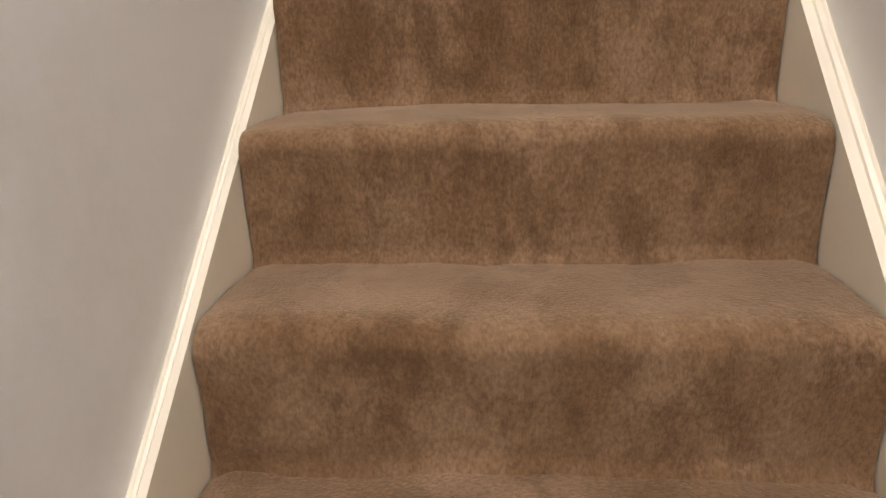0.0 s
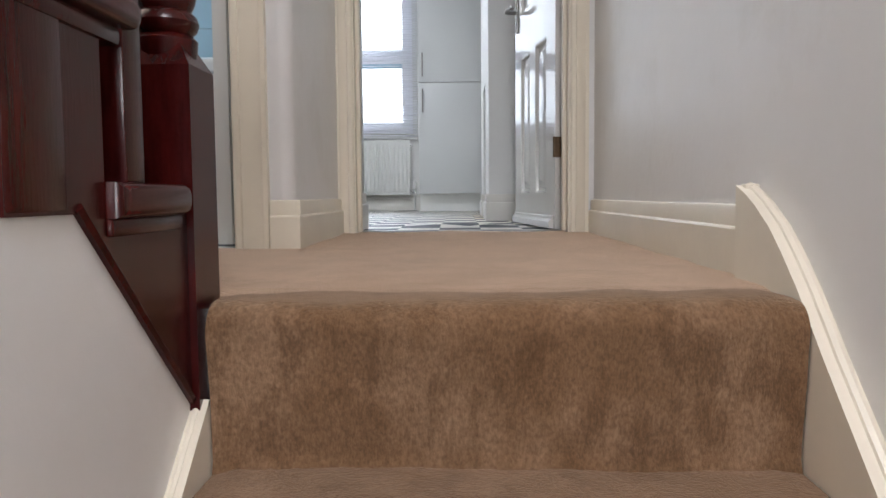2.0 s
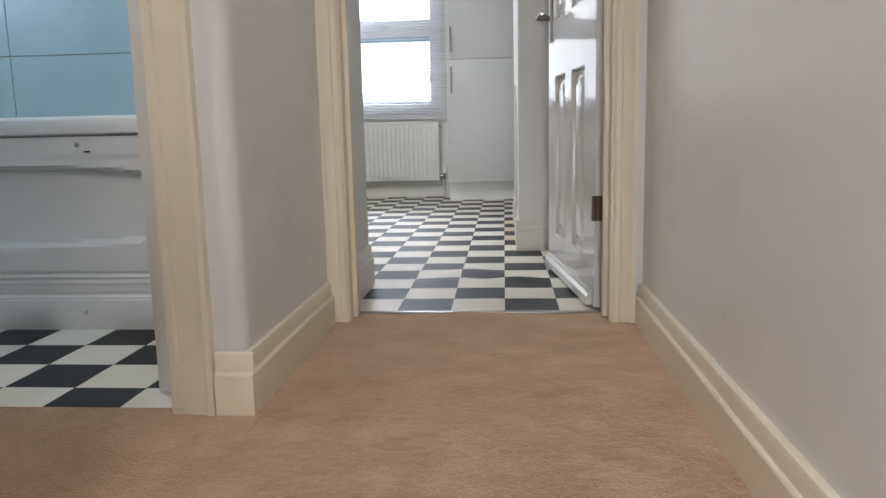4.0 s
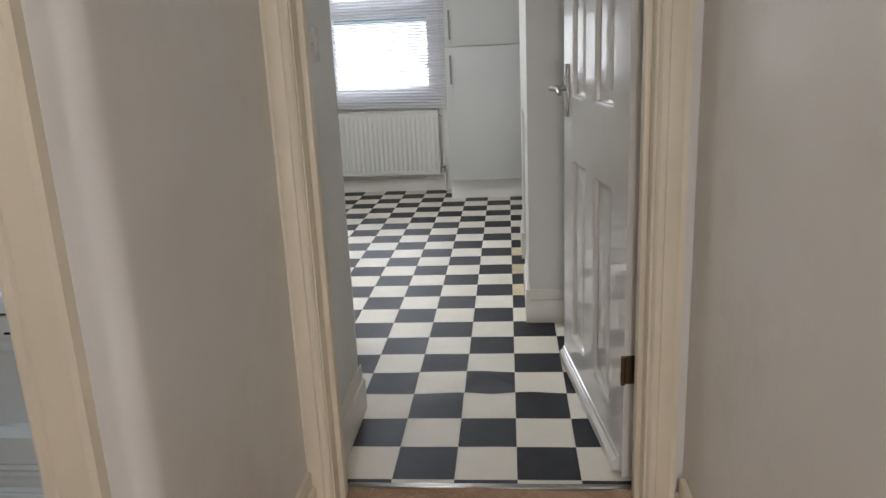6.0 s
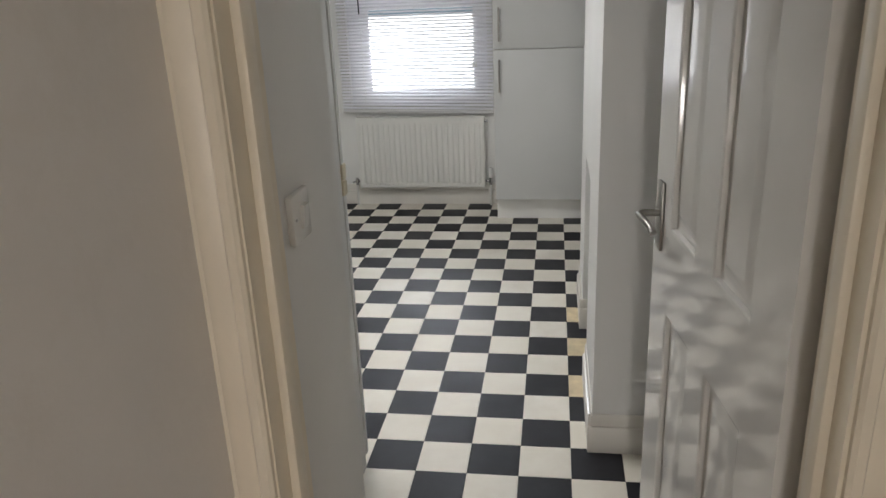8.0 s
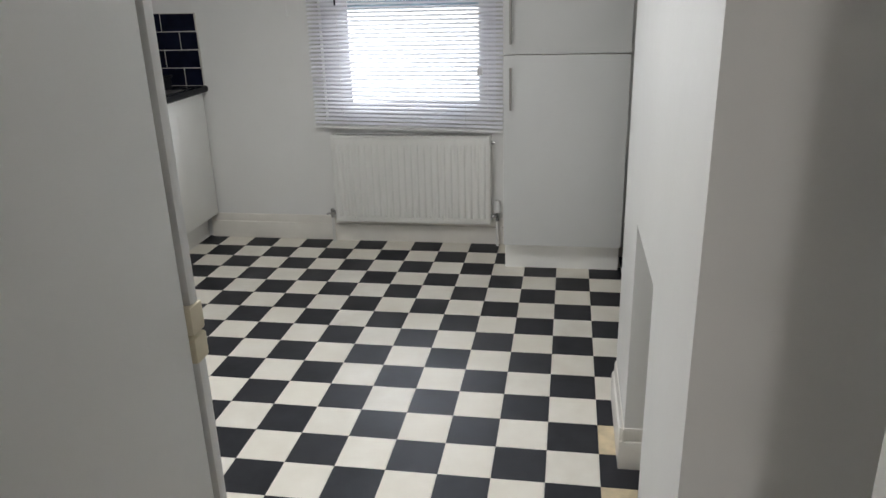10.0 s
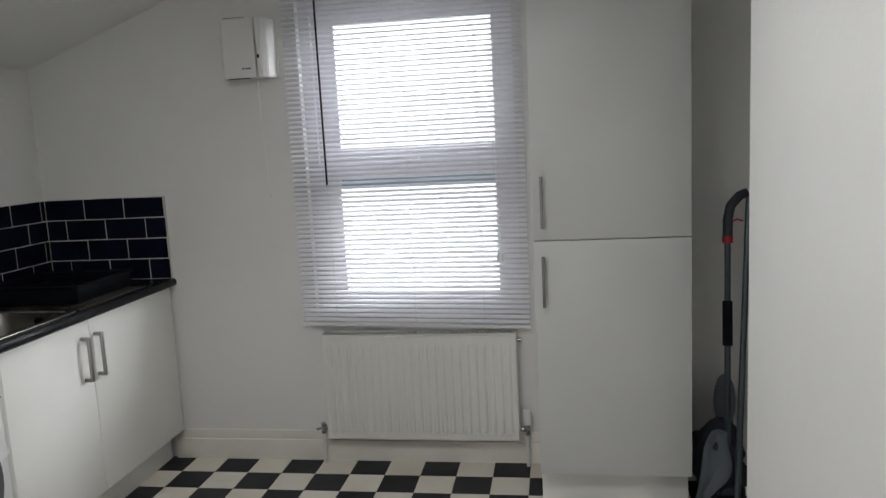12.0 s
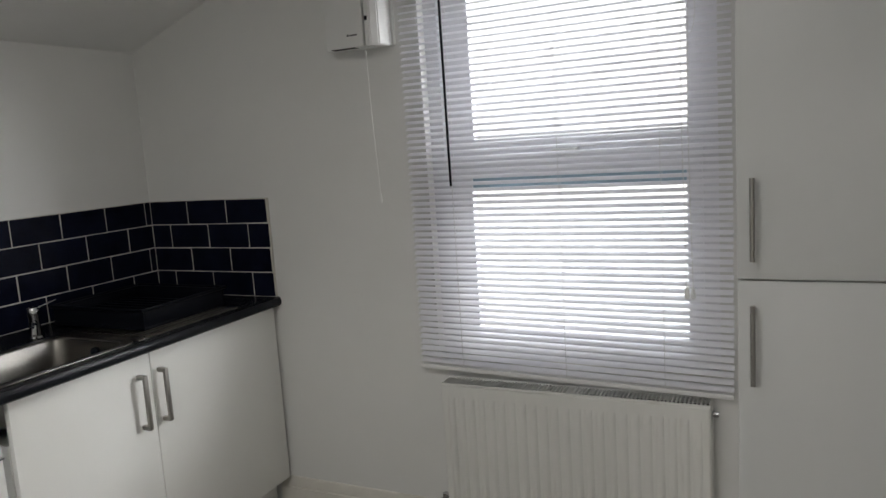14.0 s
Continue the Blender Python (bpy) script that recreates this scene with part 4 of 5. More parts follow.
def tall_cabinet():
    x0, x1, yf = -0.44, 0.15, 3.215
    t = thing("tall_cabinet", ((x0 + x1) / 2, 3.45, 0), "tall white gloss larder cabinet with two doors", "cabinet")
    part("body", B(x0 + 0.002, x1 - 0.002, yf + 0.021, YN - 0.002, 0.15, 2.058), UNIT_WHITE, t)
    part("plinth", B(x0 + 0.002, x1 - 0.002, 3.298, 3.318, -0.003, 0.149), UNIT_WHITE, t, "white plinth board")
    part("side_plinth", B(x1 - 0.02, x1 - 0.003, 3.318, YN - 0.002, -0.003, 0.149), UNIT_WHITE, t)
    for z0, z1, h0, h1 in ((0.152, 1.105, 0.862, 1.038), (1.110, 2.06, 1.170, 1.345)):
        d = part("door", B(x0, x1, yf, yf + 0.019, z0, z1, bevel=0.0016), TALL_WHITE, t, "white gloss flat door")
        bar_handle(d, (-0.405, yf, h0), (-0.405, yf, h1), (0, -0.032, 0))


tall_cabinet()


# ---- base units and worktop along the west wall ----
UX = -2.215


def square_handle(parent, y, z0, z1):
    bm = bmesh.new()
    box(bm, UX + 0.026, UX + 0.037, y - 0.0075, y + 0.0075, z0, z1, bevel=0.002)
    for z in (z0, z1 - 0.013):
        box(bm, UX, UX + 0.027, y - 0.0065, y + 0.0065, z, z + 0.013)
    return part("handle", bm, STEEL, parent, "brushed steel square bar handle")


def base_unit(y0, y1, split, handles, label, top=0.876):
    t = thing("base_cabinet", (-2.5, (y0 + y1) / 2, 0), label, "cabinet", "fitted base cabinets")
    part("body", B(KW + 0.004, UX - 0.021, y0, y1, 0.15, top), UNIT_WHITE, t)
    part("plinth", B(-2.312, -2.296, y0, y1, -0.003, 0.149), UNIT_WHITE, t, "white plinth board")
    cuts = [y0 + 0.0015, *split, y1 - 0.0015]
    for k, (a, b) in enumerate(zip(cuts, cuts[1:])):
        d = part("door", B(UX - 0.019, UX, a + 0.002, b - 0.002, 0.152, 0.874, bevel=0.0015), UNIT_WHITE, t, "white flat slab door")
        square_handle(d, handles[k], 0.634, 0.815)
    return t


base_unit(2.508, 3.648, [2.998], [2.942, 3.028], "white double base cabinet under the sink", 0.75)
base_unit(1.28, 1.88, [], [1.80], "white single base cabinet beside the washing machine")

SY0, SY1, SXB, SXF = 2.50, 2.945, -2.57, -2.245   # sink bowl
bm = bmesh.new()
wz0, wz1, wy0, wy1, wxf = 0.879, 0.917, 1.26, 3.662, -2.185
for r in ((KW + 0.002, SXB, wy0, wy1), (SXB, SXF, wy0, SY0), (SXB, SXF, SY1, wy1)):
    box(bm, r[0], r[1], r[2], r[3], wz0, wz1)
t = thing("worktop", (-2.5, 2.5, 0.88), "black laminate worktop with a rounded front edge", "worktop")
part("top_board", bm, WORKTOP, t)
bm = bmesh.new()
prism(bm, [(SXF, wz0), (wxf - 0.012, wz0), (wxf - 0.003, wz0 + 0.006), (wxf, wz0 + 0.016), (wxf - 0.001, wz1 - 0.012), (wxf - 0.006, wz1 - 0.003), (wxf - 0.014, wz1), (SXF, wz1)], "y", wy0, wy1)
part("front_edge", bm, WORKTOP, t)


def sink():
    t = thing("sink", (-2.48, 2.68, 0.918), "stainless steel inset sink with ribbed drainer", "sink")
    z = 0.9195
    bm = bmesh.new()

    def ring(ins, zz, r):
        pts = []
        for cx, cy, a0 in ((SXF - ins - r, SY1 - ins - r, 0), (SXB + ins + r, SY1 - ins - r, 90), (SXB + ins + r, SY0 + ins + r, 180), (SXF - ins - r, SY0 + ins + r, 270)):
            for a in np.linspace(a0, a0 + 90, 6):
                pts.append(bm.verts.new((cx + r * math.cos(radians(a)), cy + r * math.sin(radians(a)), zz)))
        return pts
    loops = [ring(-0.028, z - 0.001, 0.05), ring(-0.026, z + 0.003, 0.05), ring(-0.006, z + 0.002, 0.05), ring(0.0, z - 0.004, 0.05), ring(0.012, z - 0.06, 0.055), ring(0.02, z - 0.13, 0.06), ring(0.05, z - 0.15, 0.06)]
    for a, b in zip(loops, loops[1:]):
        for k in range(len(a)):
            j = (k + 1) % len(a)
            bm.faces.new((a[k], a[j], b[j], b[k]))
    bm.faces.new(loops[-1])
    part("bowl", bm, SINK_STEEL, t, "brushed steel bowl")
    bm = box(bmesh.new(), SXB - 0.02, SXF + 0.02, SY1 + 0.03, 3.45, z - 0.002, z + 0.002, bevel=0.001, seg=1)
    drainer = part("drainer", bm, SINK_STEEL, t, "ribbed steel drainer")
    for k in range(11):
        x = SXB + 0.03 + k * 0.03
        part("rib", B(x, x + 0.012, SY1 + 0.06, 3.41, z + 0.0018, z + 0.006, bevel=0.0018, seg=1), SINK_STEEL, drainer)
    part("overflow", rod(bmesh.new(), (-2.38, SY1 - 0.020, 0.885), (-2.38, SY1 - 0.008, 0.885), 0.016), DARK_PLASTIC, t)
    part("waste", lathe(bmesh.new(), [(0.04, z - 0.1495), (0.036, z - 0.147), (0.01, z - 0.149)], -2.41, 2.72, 20), CHROME, t)


sink()
t = thing("mixer_tap", (-2.645, 2.92, 0.917), "chrome single-lever mixer tap behind the sink", "tap")
part("tap_body", lathe(bmesh.new(), [(0.024, 0.917), (0.024, 0.923), (0.0185, 0.928), (0.0175, 0.995), (0.020, 1.0), (0.020, 1.018), (0.016, 1.026), (0.008, 1.029)], -2.645, 2.92, 24), CHROME, t)
part("spout", tube(bmesh.new(), [(-2.645, 2.92, 0.965), (-2.605, 2.892, 0.982), (-2.555, 2.855, 0.986), (-2.515, 2.825, 0.975), (-2.507, 2.818, 0.962)], 0.0095, 12), CHROME, t)
part("lever", tube(bmesh.new(), [(-2.645, 2.925, 1.02), (-2.64, 2.955, 1.026), (-2.632, 3.0, 1.036)], 0.0032, 10), CHROME, t)


def dish_tray():
    x0, x1, y0, y1, z = -2.735, -2.29, 3.06, 3.455, 0.9255
    t = thing("dish_rack", (-2.6, 3.25, z), "black plastic dish rack on the drainer", "dish rack")
    part("base", B(x0, x1, y0, y1, z, z + 0.012, bevel=0.004), DARK_PLASTIC, t)
    for r in ((x0, x1, y0, y0 + 0.008), (x0, x1, y1 - 0.008, y1), (x0, x0 + 0.008, y0 + 0.008, y1 - 0.008), (x1 - 0.008, x1, y0 + 0.008, y1 - 0.008)):
        part("side", B(*r, z + 0.010, z + 0.068, bevel=0.003), DARK_PLASTIC, t)
    loop = [(x0 - 0.004, y0 - 0.004), (x1 + 0.004, y0 - 0.004), (x1 + 0.004, y1 + 0.004), (x0 - 0.004, y1 + 0.004), (x0 - 0.004, y0 - 0.004)]
    part("rim", tube(bmesh.new(), [(x, y, z + 0.070) for x, y in loop], 0.006, 8), DARK_PLASTIC, t)
    for k in range(9):
        y = y0 + 0.03 + k * 0.036
        part("rib", B(x0 + 0.01, x1 - 0.01, y, y + 0.005, z + 0.012, z + 0.035), DARK_PLASTIC, t)


dish_tray()


def washing_machine():
    y0, y1, xf, z1 = 1.872, 2.466, -2.19, 0.868
    yc, zc = 2.169, 0.50
    t = thing("washing_machine", (-2.5, yc, 0), "white front-loading washing machine under the worktop", "washing machine")
    part("body", B(-2.78, xf - 0.02, y0, y1, 0.03, z1, bevel=0.006), PLASTIC, t)
    part("front_panel", B(xf - 0.022, xf, y0 + 0.001, y1 - 0.001, 0.09, 0.742, bevel=0.008), PLASTIC, t)
    bm = bmesh.new()
    prism(bm, [(xf - 0.02, 0.744), (xf + 0.002, 0.744), (xf - 0.003, 0.838), (xf - 0.016, 0.860), (xf - 0.05, z1), (xf - 0.08, z1)], "y", y0 + 0.001, y1 - 0.001)
    bmesh.ops.bevel(bm, geom=bm.edges[:], offset=0.006, segments=2, affect="EDGES")
    panel = part("control_panel", bm, PLASTIC, t)
    part("kick_panel", B(xf - 0.03, xf - 0.01, y0 + 0.003, y1 - 0.003, 0.005, 0.088), PLASTIC, t)

    def on_panel(ya, yb, za, zb, mat, name, lift=0.003, label=""):
        def px(z):
            return xf + 0.002 - (z - 0.744) * 0.0532
        bm = bmesh.new()
        prism(bm, [(px(za) - 0.002, za), (px(za) + lift, za), (px(zb) + lift, zb), (px(zb) - 0.002, zb)], "y", ya, yb)
        part(name, bm, mat, panel, label)
    on_panel(2.270, 2.440, 0.770, 0.853, RAD_WHITE, "display_bezel", 0.002)
    on_panel(2.287, 2.408, 0.804, 0.846, DARK_GLASS, "display", 0.0035, "dark glossy display")
    for k in range(5):
        a = 2.287 + k * 0.025
        on_panel(a, a + 0.02, 0.782, 0.796, PLASTIC, "button", 0.005)
        on_panel(a, a + 0.016, 0.7755, 0.7785, PRINT, "caption_bar", 0.0035)
        on_panel(a + 0.002, a + 0.013, 0.764, 0.7665, PRINT, "caption_bar", 0.0025)
    on_panel(2.414, 2.434, 0.790, 0.802, GREY_PLASTIC, "button", 0.004)
    on_panel(2.262, 2.270, 0.818, 0.842, PLASTIC, "button", 0.005)
    on_panel(2.235, 2.257, 0.766, 0.769, PRINT, "caption_bar", 0.0025)
    curve = bpy.data.curves.new("energy_rating", "FONT")
    curve.body, curve.size, curve.extrude = "A+", 0.022, 0.0006
    txt = new("energy_rating", curve)
    txt.data.materials.append(PRINT)
    txt.matrix_world = pose(xf + 0.003, 2.232, 0.773, 86.5, 0, 90)
    mesh = bpy.data.meshes.new_from_object(txt.evaluated_get(bpy.context.evaluated_depsgraph_get()))
    bpy.data.objects.remove(txt)
    mesh.transform(panel.parent.matrix_basis.inverted() @ pose(xf + 0.003, 2.232, 0.773, 86.5, 0, 90))
    rating = new("energy_rating", mesh)
    rating.parent = panel
    # door: outer ring, dark glass
    def disc(prof):
        bm = lathe(bmesh.new(), [(r, h) for r, h in prof], 0, 0, 40)
        bm.transform(Matrix.Translation((xf, yc, zc)) @ Matrix.Rotation(radians(90), 4, "Y"))
        return bm
    door = part("door", disc([(0.242, 0), (0.24, 0.02), (0.222, 0.036), (0.19, 0.04), (0.172, 0.03), (0.166, 0.01)]), GREY_RING, t, "grey round porthole door")
    part("door_glass", disc([(0.168, 0.012), (0.155, 0.03), (0.11, 0.042), (0.03, 0.047), (0.005, 0.048)]), DARK_GLASS, door, "smoked glass bowl")
    angles = np.linspace(radians(14), radians(118), 26)
    bm = bmesh.new()
    prism(bm, [(yc + 0.268 * math.cos(a), zc + 0.262 * math.sin(a)) for a in angles] + [(yc + (0.168 + 0.018 * math.sin(3 * a)) * math.cos(a), zc + (0.168 + 0.018 * math.sin(3 * a)) * math.sin(a)) for a in angles[::-1]], "x", xf - 0.002, xf + 0.046)
    bmesh.ops.bevel(bm, geom=[e for e in bm.edges if all(v.co.x > xf + 0.04 for v in e.verts)], offset=0.014, segments=3, profile=0.6, affect="EDGES")
    part("door_handle", bm, PLASTIC, door, "white curved handle lobe")
    bm = rod(bmesh.new(), (xf + 0.028, 2.345, 0.645), (xf + 0.0475, 2.345, 0.645), 0.008)
    part("red_mark", bm, RED_PLASTIC, door, "small red dot")
    bm = tube(bmesh.new(), [(xf + 0.002, 2.335, 0.733), (xf + 0.003, 2.40, 0.740), (xf + 0.002, 2.464, 0.743)], 0.0025, 6)
    part("seam", bm, GASKET, t)
    for y in (y0 + 0.06, y1 - 0.06):
        for x in (-2.72, -2.27):
            part("foot", rod(bmesh.new(), (x, y, -0.003), (x, y, 0.035), 0.02), GASKET, t)


washing_machine()


# ---- mop, bag and carpet beater in the niche ----
def floor_sweeper():
    t = thing("flat_mop", (0.36, 3.42, 0), "grey tube flat mop with black grip leaning in the niche", "mop")
    part("pole", rod(bmesh.new(), (0.315, 3.36, 0.06), (0.345, 3.52, 1.05), 0.0125), ALLOY, t, "grey alloy pole")
    part("hand_grip", tube(bmesh.new(), [(0.345, 3.52, 1.05), (0.347, 3.525, 1.13), (0.36, 3.54, 1.185), (0.40, 3.56, 1.225), (0.43, 3.57, 1.235)], 0.02, 12), GREY_PLASTIC, t, "dark grey curved grip")
    part("collar", rod(bmesh.new(), (0.3445, 3.517, 1.035), (0.3453, 3.522, 1.062), 0.0215), RED_PLASTIC, t, "red plastic collar")
    part("clamp", rod(bmesh.new(), (0.330, 3.44, 0.62), (0.336, 3.475, 0.80), 0.02), DARK_PLASTIC, t)
    part("head", B(0.27, 0.38, 3.32, 3.40, -0.002, 0.06, bevel=0.015), GREY_PLASTIC, t)
    t = thing("broom", (0.38, 3.4, 0), "grey broom handle leaning in the niche", "broom")
    part("pole", rod(bmesh.new(), (0.33, 3.26, 0.03), (0.435, 3.55, 1.22), 0.0125), ALLOY, t)
    part("hanging_loop", tube(bmesh.new(), [(0.36, 3.53, 1.12), (0.385, 3.535, 1.13), (0.41, 3.54, 1.122)], 0.004, 8), RED_PLASTIC, t)
    part("head", B(0.25, 0.44, 3.22, 3.29, -0.002, 0.045, bevel=0.01), DARK_PLASTIC, t)


floor_sweeper()


def blob(centre, size, seed, rough=0.35, sub=3):
    bm = bmesh.new()
    bmesh.ops.create_icosphere(bm, subdivisions=sub, radius=1.0)
    for v in bm.verts:
        f = 1 + rough * noise.noise(v.co * 1.7 + Vector((seed, 0, 0))) + 0.12 * noise.noise(v.co * 5 + Vector((0, seed, 0)))
        v.co = Vector((centre[0] + v.co.x * size[0] * f, centre[1] + v.co.y * size[1] * f, max(-0.002, centre[2] + v.co.z * size[2] * f)))
    return bm


whole("bag", blob((0.29, 3.46, 0.12), (0.12, 0.13, 0.16), 3.0), FABRIC, "dark slumped cloth bag on the niche floor", "bag", base=(0.29, 3.46, 0))
bm = bmesh.new()
rows = []
for k in range(13):
    f = k / 12
    c = Vector((0.20 + 0.10 * f + 0.02 * math.sin(5 * f), 3.30 + 0.05 * f, 0.02 + 0.27 * f))
    w = 0.03 + 0.03 * math.sin(math.pi * f)
    rows.append([bm.verts.new(c + Vector((w * s, 0.012 * math.cos(2.5 * s) + 0.01 * math.sin(9 * f + s), 0))) for s in (-1, -0.5, 0, 0.5, 1)])
for a, b in zip(rows, rows[1:]):
    for i in range(4):
        bm.faces.new((a[i], a[i + 1], b[i + 1], b[i]))
ob = whole("cleaning_cloth", bm, CLOTH_GREY, "pale blue-grey cloth draped over the bag", "cloth", base=(0.25, 3.3, 0))
sol = ob.modifiers.new("thick", "SOLIDIFY")
sol.thickness = 0.006
bm = bmesh.new()
prism(bm, [(0.345 + 0.045 * math.cos(a), 0.34 + 0.12 * math.sin(a)) for a in np.linspace(0, 2 * math.pi, 28)[:-1]], "y", 3.55, 3.575)
bmesh.ops.bevel(bm, geom=bm.edges[:], offset=0.006, segments=2, affect="EDGES")
box(bm, 0.34, 0.38, 3.555, 3.572, -0.002, 0.27)
whole("dustpan", bm, CLOTH_GREY, "grey plastic dustpan standing behind the bag", "dustpan", base=(0.36, 3.56, 0))


# ---- bathroom ----
def bath():
    x0, x1, y0, y1 = -2.15, -0.62, -0.715, -0.06
    t = thing("bathtub", (-1.4, -0.4, 0), "white acrylic bath with a moulded side panel", "bathtub")
    # panel: an oval hollow, ribs below, screwed plinth strip
    bm = bmesh.new()
    nx, nz = 90, 54
    rows = []
    for j in range(nz + 1):
        z = 0.085 + (0.555 - 0.085) * j / nz
        row = []
        for i in range(nx + 1):
            x = x0 + (x1 - x0) * i / nx
            u, w = (x + 1.42) / 0.62, (z - 0.357) / 0.112
            d = abs(u) ** 2.4 + abs(w) ** 2.2
            y = y0 + 0.040 * max(0.0, min(1.0, (1.08 - d) / 0.14))
            if z > 0.50 and x > -1.30:
                y += -0.004
            if 0.10 < z < 0.165:
                y += 0.007 * (0.5 + 0.5 * math.cos((z - 0.10) / 0.016 * 2 * math.pi))
            row.append(bm.verts.new((x, y, z)))
        rows.append(row)
    for a, b in zip(rows, rows[1:]):
        for i in range(nx):
            bm.faces.new((a[i], a[i + 1], b[i + 1], b[i]))
    panel = part("side_panel", bm, ACRYLIC, t, "moulded white acrylic panel with oval hollow")
    part("plinth_strip", B(x0, x1, y0 - 0.006, y0 + 0.01, -0.003, 0.088, bevel=0.002), ACRYLIC, t)
    for x, z in ((-1.19, 0.532), (-1.21, 0.052), (-1.75, 0.052)):
        part("screw", rod(bmesh.new(), (x, y0 - 0.010, z), (x, y0 - 0.004, z), 0.0065, seg=12), CHROME, panel)
    part("vent_slot", B(-1.170, -1.155, y0 - 0.009, y0 - 0.003, 0.511, 0.515), DARK_PLASTIC, panel, "small dark slot")
    bm = bmesh.new()
    prism(bm, [(y0 - 0.015, 0.565), (y0 - 0.018, 0.585), (y0 - 0.012, 0.604), (y0, 0.612), (y0 + 0.08, 0.612), (y0 + 0.10, 0.59), (y0 + 0.10, 0.56), (y0, 0.557)], "x", x0, x1)
    box(bm, x0, x1, y1 - 0.06, y1, 0.557, 0.612, bevel=0.008), box(bm, x0, x0 + 0.08, y0 + 0.08, y1 - 0.05, 0.557, 0.612), box(bm, x1 - 0.08, x1, y0 + 0.08, y1 - 0.05, 0.557, 0.612)
    part("rim", bm, ACRYLIC, t, "white rolled bath rim")
    part("basin", boxes((x0 + 0.08, x1 - 0.08, y0 + 0.10, y1 - 0.06, 0.16, 0.18), (x0 + 0.07, x0 + 0.085, y0 + 0.10, y1 - 0.06, 0.16, 0.57), (x1 - 0.085, x1 - 0.07, y0 + 0.10, y1 - 0.06, 0.16, 0.57), (x0 + 0.08, x1 - 0.08, y0 + 0.09, y0 + 0.105, 0.16, 0.57), (x0 + 0.08, x1 - 0.08, y1 - 0.065, y1 - 0.05, 0.16, 0.57)), ACRYLIC, t)
    return t


bath()
# bathroom door, open against the side
t = thing("door_2", (-0.70, YB + 0.10, 0.008), "white bathroom door edge, standing open into the bathroom", "door", turn=88)
t["kind"] = "structure"
part("leaf", box(bmesh.new(), 0.0, 0.73, 0.0, 0.04, 0, 1.98, bevel=0.002), WHITE_GLOSS, t, "", True)

# ---- pieces: splash tiles ----
def bevel_tile(w, h, d):
    bm = bmesh.new()
    b = 0.003
    lo = [bm.verts.new(p) for p in ((0, 0, 0), (w, 0, 0), (w, 0, h), (0, 0, h))]
    mid = [bm.verts.new(p) for p in ((0, -d + b * 0.5, 0), (w, -d + b * 0.5, 0), (w, -d + b * 0.5, h), (0, -d + b * 0.5, h))]
    hi = [bm.verts.new(p) for p in ((b, -d, b), (w - b, -d, b), (w - b, -d, h - b), (b, -d, h - b))]
    for p, q in ((lo, mid), (mid, hi)):
        for k in range(4):
            bm.faces.new((p[k], p[(k + 1) % 4], q[(k + 1) % 4], q[k]))
    bm.faces.new(hi)
    return mesh_of("tile", bm, SPLASH, False)


tile_cache = {}


def splash(name, length, place, start, w=0.2015):
    """A run of black tiles in half bond; place maps a run length and a height to a pose."""
    t = thing(name, place(0, 0.917).translation, "black glossy brick tiles with pale grout above the worktop", "tiled splashback")
    t["kind"] = "structure"
    g, h = 0.003, 0.097
    for r in range(4):
        s = -(start + (0.5 if r % 2 == 1 else 0.0)) % 1.0
        a = -(1 - s) * (w + g) if s else 0.0
        z = 1.315 - (r + 1) * h - r * g
        while a < length:
            p, q = max(a, 0.0), min(a + w, length)
            if q - p > 0.006:
                key = (round(q - p, 4), round(h, 4))
                if key not in tile_cache:
                    tile_cache[key] = bevel_tile(q - p, h, 0.008)
                ob = new("tile", tile_cache[key])
                ob.parent = t
                m = place(p, max(z, 0.918)) @ pose(0, 0, 0, (random.random() - 0.5) * 0.5, 0, (random.random() - 0.5) * 0.4)
                ob.matrix_basis = t.matrix_basis.inverted() @ m
            a += w + g
    return t


splash("splashback_north", 0.627, lambda p, z: pose(KW + 0.012 + p, YN - 0.004, z), 0.0, 0.206)
splash("splashback_west", 2.35, lambda p, z: pose(KW + 0.004, YN - 0.012 - 2.35 + p, z, 0, 0, 90), 0.65)
setting("grout_north", B(KW, KW + 0.641, YN - 0.0108, YN + 0.001, 0.917, 1.317), GROUT, "pale grout", "grout")
setting("grout_west", B(KW - 0.001, KW + 0.0108, YN - 2.37, YN - 0.006, 0.917, 1.317), GROUT, "pale grout", "grout")

# ---- pieces: floor squares ----
def square(mat, name):
    bm = bmesh.new()
    h, b = T / 2 - 0.0006, 0.0010
    lo = [bm.verts.new((x * h, y * h, -0.004)) for x, y in ((-1, -1), (1, -1), (1, 1), (-1, 1))]
    mid = [bm.verts.new((x * h, y * h, -0.0006)) for x, y in ((-1, -1), (1, -1), (1, 1), (-1, 1))]
    hi = [bm.verts.new((x * (h - b), y * (h - b), 0)) for x, y in ((-1, -1), (1, -1), (1, 1), (-1, 1))]
    for p, q in ((lo, mid), (mid, hi)):
        for k in range(4):
            bm.faces.new((p[k], p[(k + 1) % 4], q[(k + 1) % 4], q[k]))
    bm.faces.new(hi)
    return mesh_of(name, bm, mat, False)


SQ = {2: square(VINYL_STAIN, "stained_square"), 1: square(VINYL_W, "cream_square"), 0: square(VINYL_B, "black_square")}


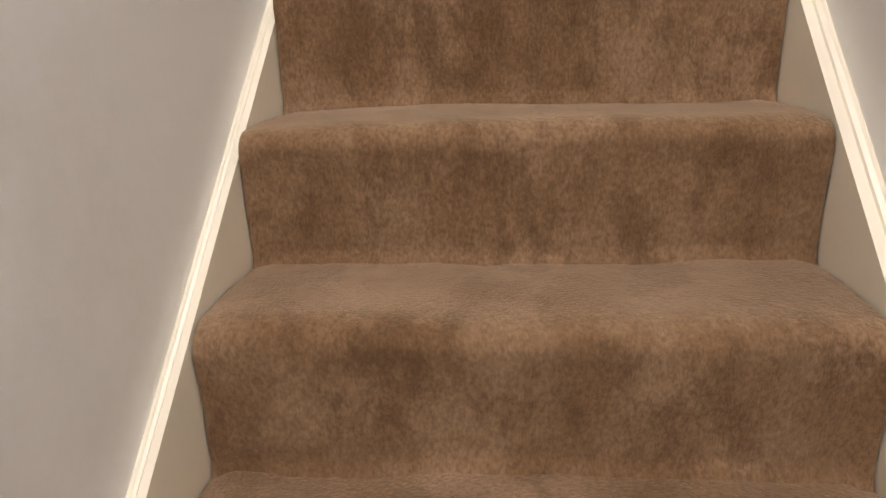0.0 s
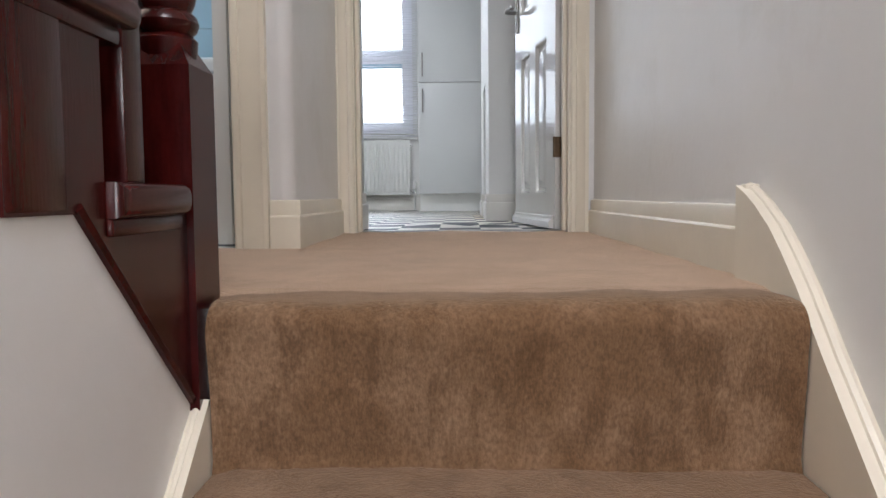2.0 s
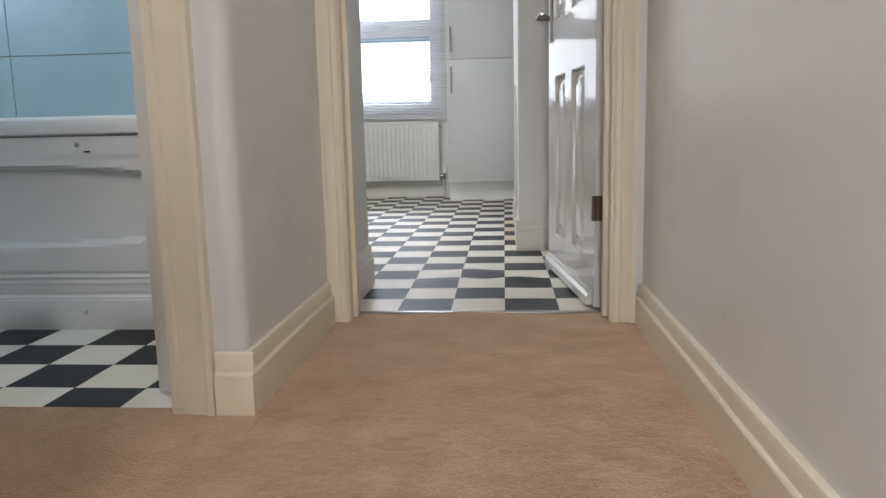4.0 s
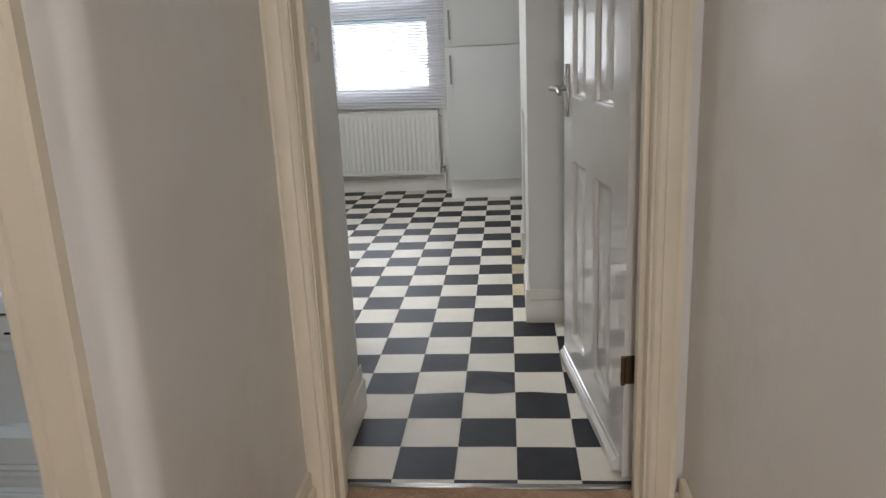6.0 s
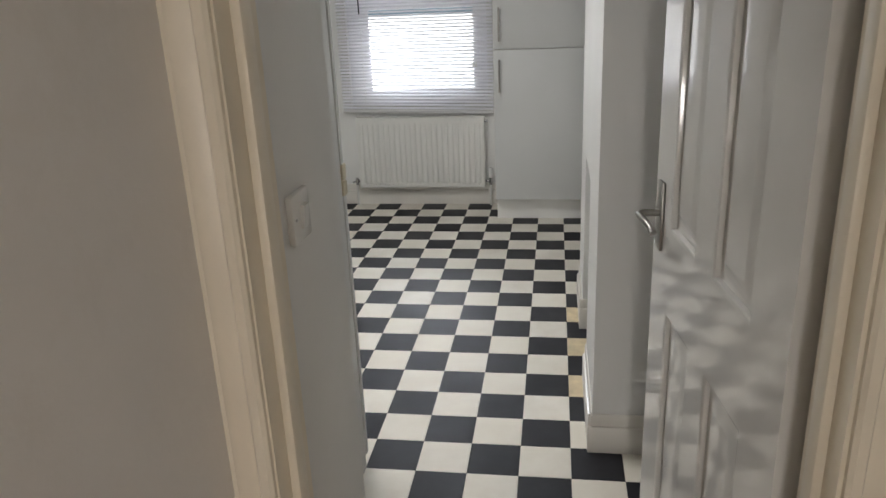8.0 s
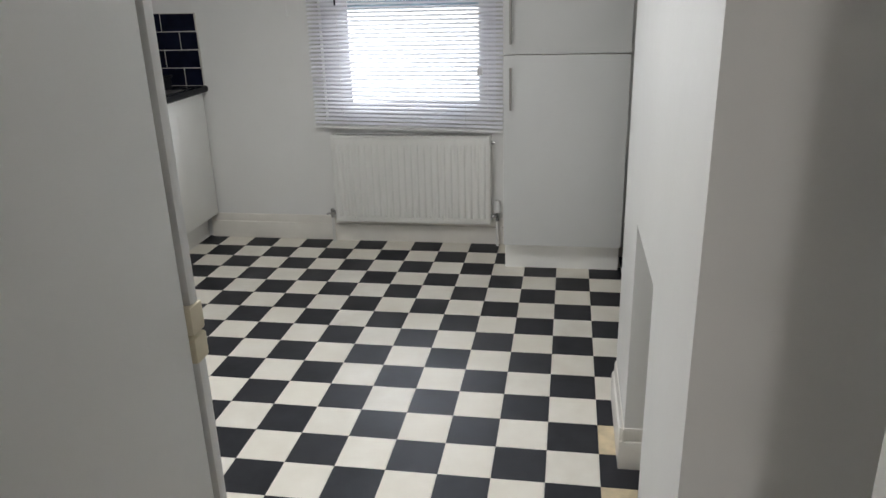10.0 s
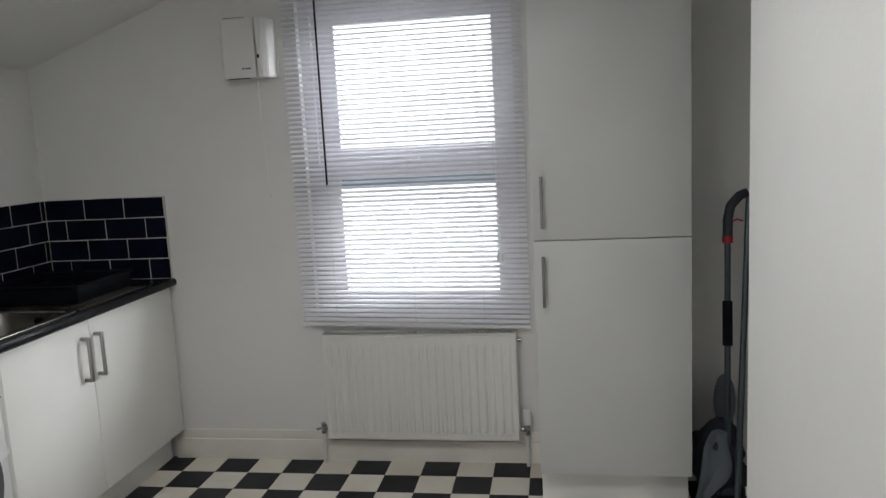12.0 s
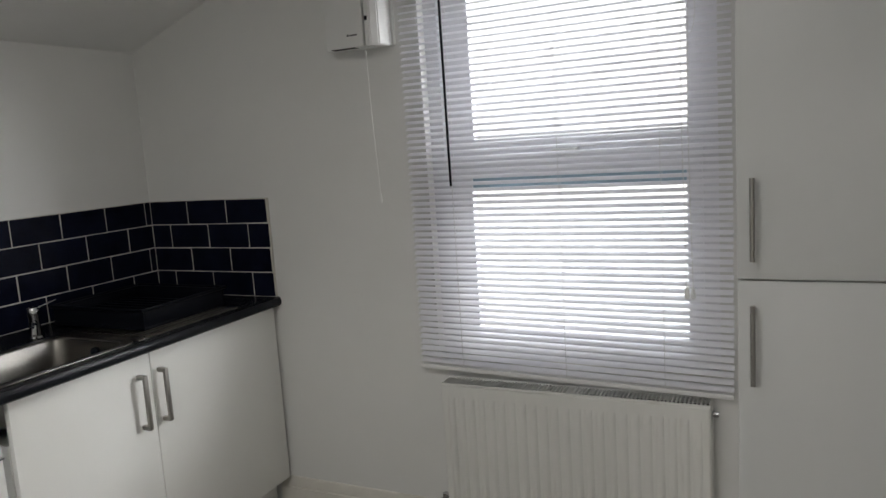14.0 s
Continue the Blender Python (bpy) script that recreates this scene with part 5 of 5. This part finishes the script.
def rippled(x0, x1, y0, y1, mat):
    """A square of the sheet where it has lifted in shallow waves."""
    bm = bmesh.new()
    n = 8
    g = []
    for i in range(n + 1):
        row = []
        for j in range(n + 1):
            x, y = x0 + (x1 - x0) * i / n, y0 + (y1 - y0) * j / n
            lift = math.exp(-((y - 0.03) / 0.13) ** 2 - ((x + 0.14) / 0.22) ** 2)
            wave = 0.5 + 0.5 * math.sin(26 * y + 9 * x + 1.3 * math.sin(11 * x))
            row.append(bm.verts.new((x, y, 0.019 * lift * wave + 0.0012 * noise.noise(Vector((x * 9, y * 9, 2.0))) * (1 if y > y0 else 1))))
        g.append(row)
    for i in range(n):
        for j in range(n):
            bm.faces.new((g[i][j], g[i + 1][j], g[i + 1][j + 1], g[i][j + 1]))
    me = mesh_of("rippled_square", bm, mat, False)
    me.shade_smooth()
    return me


def checks(floor_ob, x0, x1, y0, y1, ox, oy, flip, near, ripple=False):
    rest = {0: bmesh.new(), 1: bmesh.new()}
    i0, i1 = math.floor((x0 - ox) / T), math.ceil((x1 - ox) / T)
    j0, j1 = math.floor((y0 - oy) / T), math.ceil((y1 - oy) / T)
    for i in range(i0, i1):
        for j in range(j0, j1):
            c = (i + j + flip) % 2
            a, b = ox + i * T, oy + j * T
            full = a >= x0 - 1e-6 and a + T <= x1 + 1e-6 and b >= y0 - 1e-6 and b + T <= y1 + 1e-6
            if ripple and -0.52 < a + T / 2 < 0.32 and b < 0.32 and b + T > y0 + 0.02:
                ob = new("vinyl_square", rippled(max(a, x0) + 0.0006, min(a + T, x1) - 0.0006, max(b, y0) + 0.0006, min(b + T, y1) - 0.0006, (VINYL_B, VINYL_W)[c]))
                ob.parent = floor_ob
            elif full and near(a + T / 2, b + T / 2):
                ob = new("vinyl_square", SQ[2 if ripple and i == 0 and j in (6, 8, 10) else c])
                ob.parent = floor_ob
                ob.location = (a + T / 2, b + T / 2, 0)
            else:
                p, q, r, s = max(a, x0) + 0.0006, min(a + T, x1) - 0.0006, max(b, y0) + 0.0006, min(b + T, y1) - 0.0006
                if q - p > 0.004 and s - r > 0.004:
                    box(rest[c], p, q, r, s, -0.004, 0)
    for c, m in ((0, VINYL_B), (1, VINYL_W)):
        ob = new("vinyl_squares", mesh_of("vinyl_squares", rest[c], m, False))
        ob.parent = floor_ob
        ob["kind"] = "stuff"


floor_ob = bpy.data.objects["floor"]
checks(floor_ob, KW, KE, YD1 + 0.004, YN, 0.0, 0.0, 1, lambda x, y: -2.0 < x < 0.2 and y > -0.5, True)
checks(bpy.data.objects["bathroom_floor"], -2.2, -0.6, YB + 0.02, -0.1, -1.125, -0.713, 1, lambda x, y: True)
# pale blue bathroom wall tiles
t = thing("bathroom_wall_tiles", (-1.4, -0.05, 0.6), "large pale blue glazed wall tiles above the bath", "wall tiles")
t["kind"] = "structure"
for z, h in ((0.602, 0.252), (0.857, 0.252), (1.195, 0.252), (1.45, 0.252), (1.705, 0.252), (1.96, 0.252)):
    for a, b in ((-2.19, -1.813), (-1.81, -1.063), (-1.06, -0.60)):
        part("tile", B(a, b, -0.052, -0.044, z, z + h, bevel=0.001, seg=1), BATH_TILE, t)
border = part("border_strip", B(-2.19, -0.60, -0.053, -0.045, 1.112, 1.192), BATH_TILE, t, "pale border with a row of dark diamonds")
for i in range(30):
    x = -2.17 + i * 0.052
    bm = bmesh.new()
    prism(bm, [(x, 1.124), (x + 0.022, 1.154), (x, 1.184), (x - 0.022, 1.154)], "y", -0.0545, -0.0525)
    part("diamond", bm, DIAMOND if i % 2 else DIAMOND_PALE, border)
part("border_line", B(-2.19, -0.60, -0.0545, -0.0525, 1.110, 1.116), DIAMOND, border)
setting("bath_upstand", B(-2.19, -0.60, -0.075, -0.053, 0.606, 0.632, bevel=0.006), ACRYLIC, "white sealing strip over the bath", "trim")
setting("bathroom_wall_north", B(-2.2, -0.6, -0.0445, -0.038, -0.02, CEIL), GROUT, "grout behind the tiles", "wall")


# ---- outside the kitchen window: glowing backdrop for the pale wall of the house behind ----
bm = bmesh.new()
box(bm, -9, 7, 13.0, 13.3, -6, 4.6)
setting("backdrop", bm, GLOWING_RENDER, "glowing backdrop standing in for a bright pale house wall across the yard", "backdrop")
setting("ground", B(-40, 40, 3.95, 60, -6.2, -6.0), painted("yard_paving", (0.3, 0.3, 0.3), 0.9, 0.1, 0.2, 0.6, 8), "grey yard far below the window", "ground")
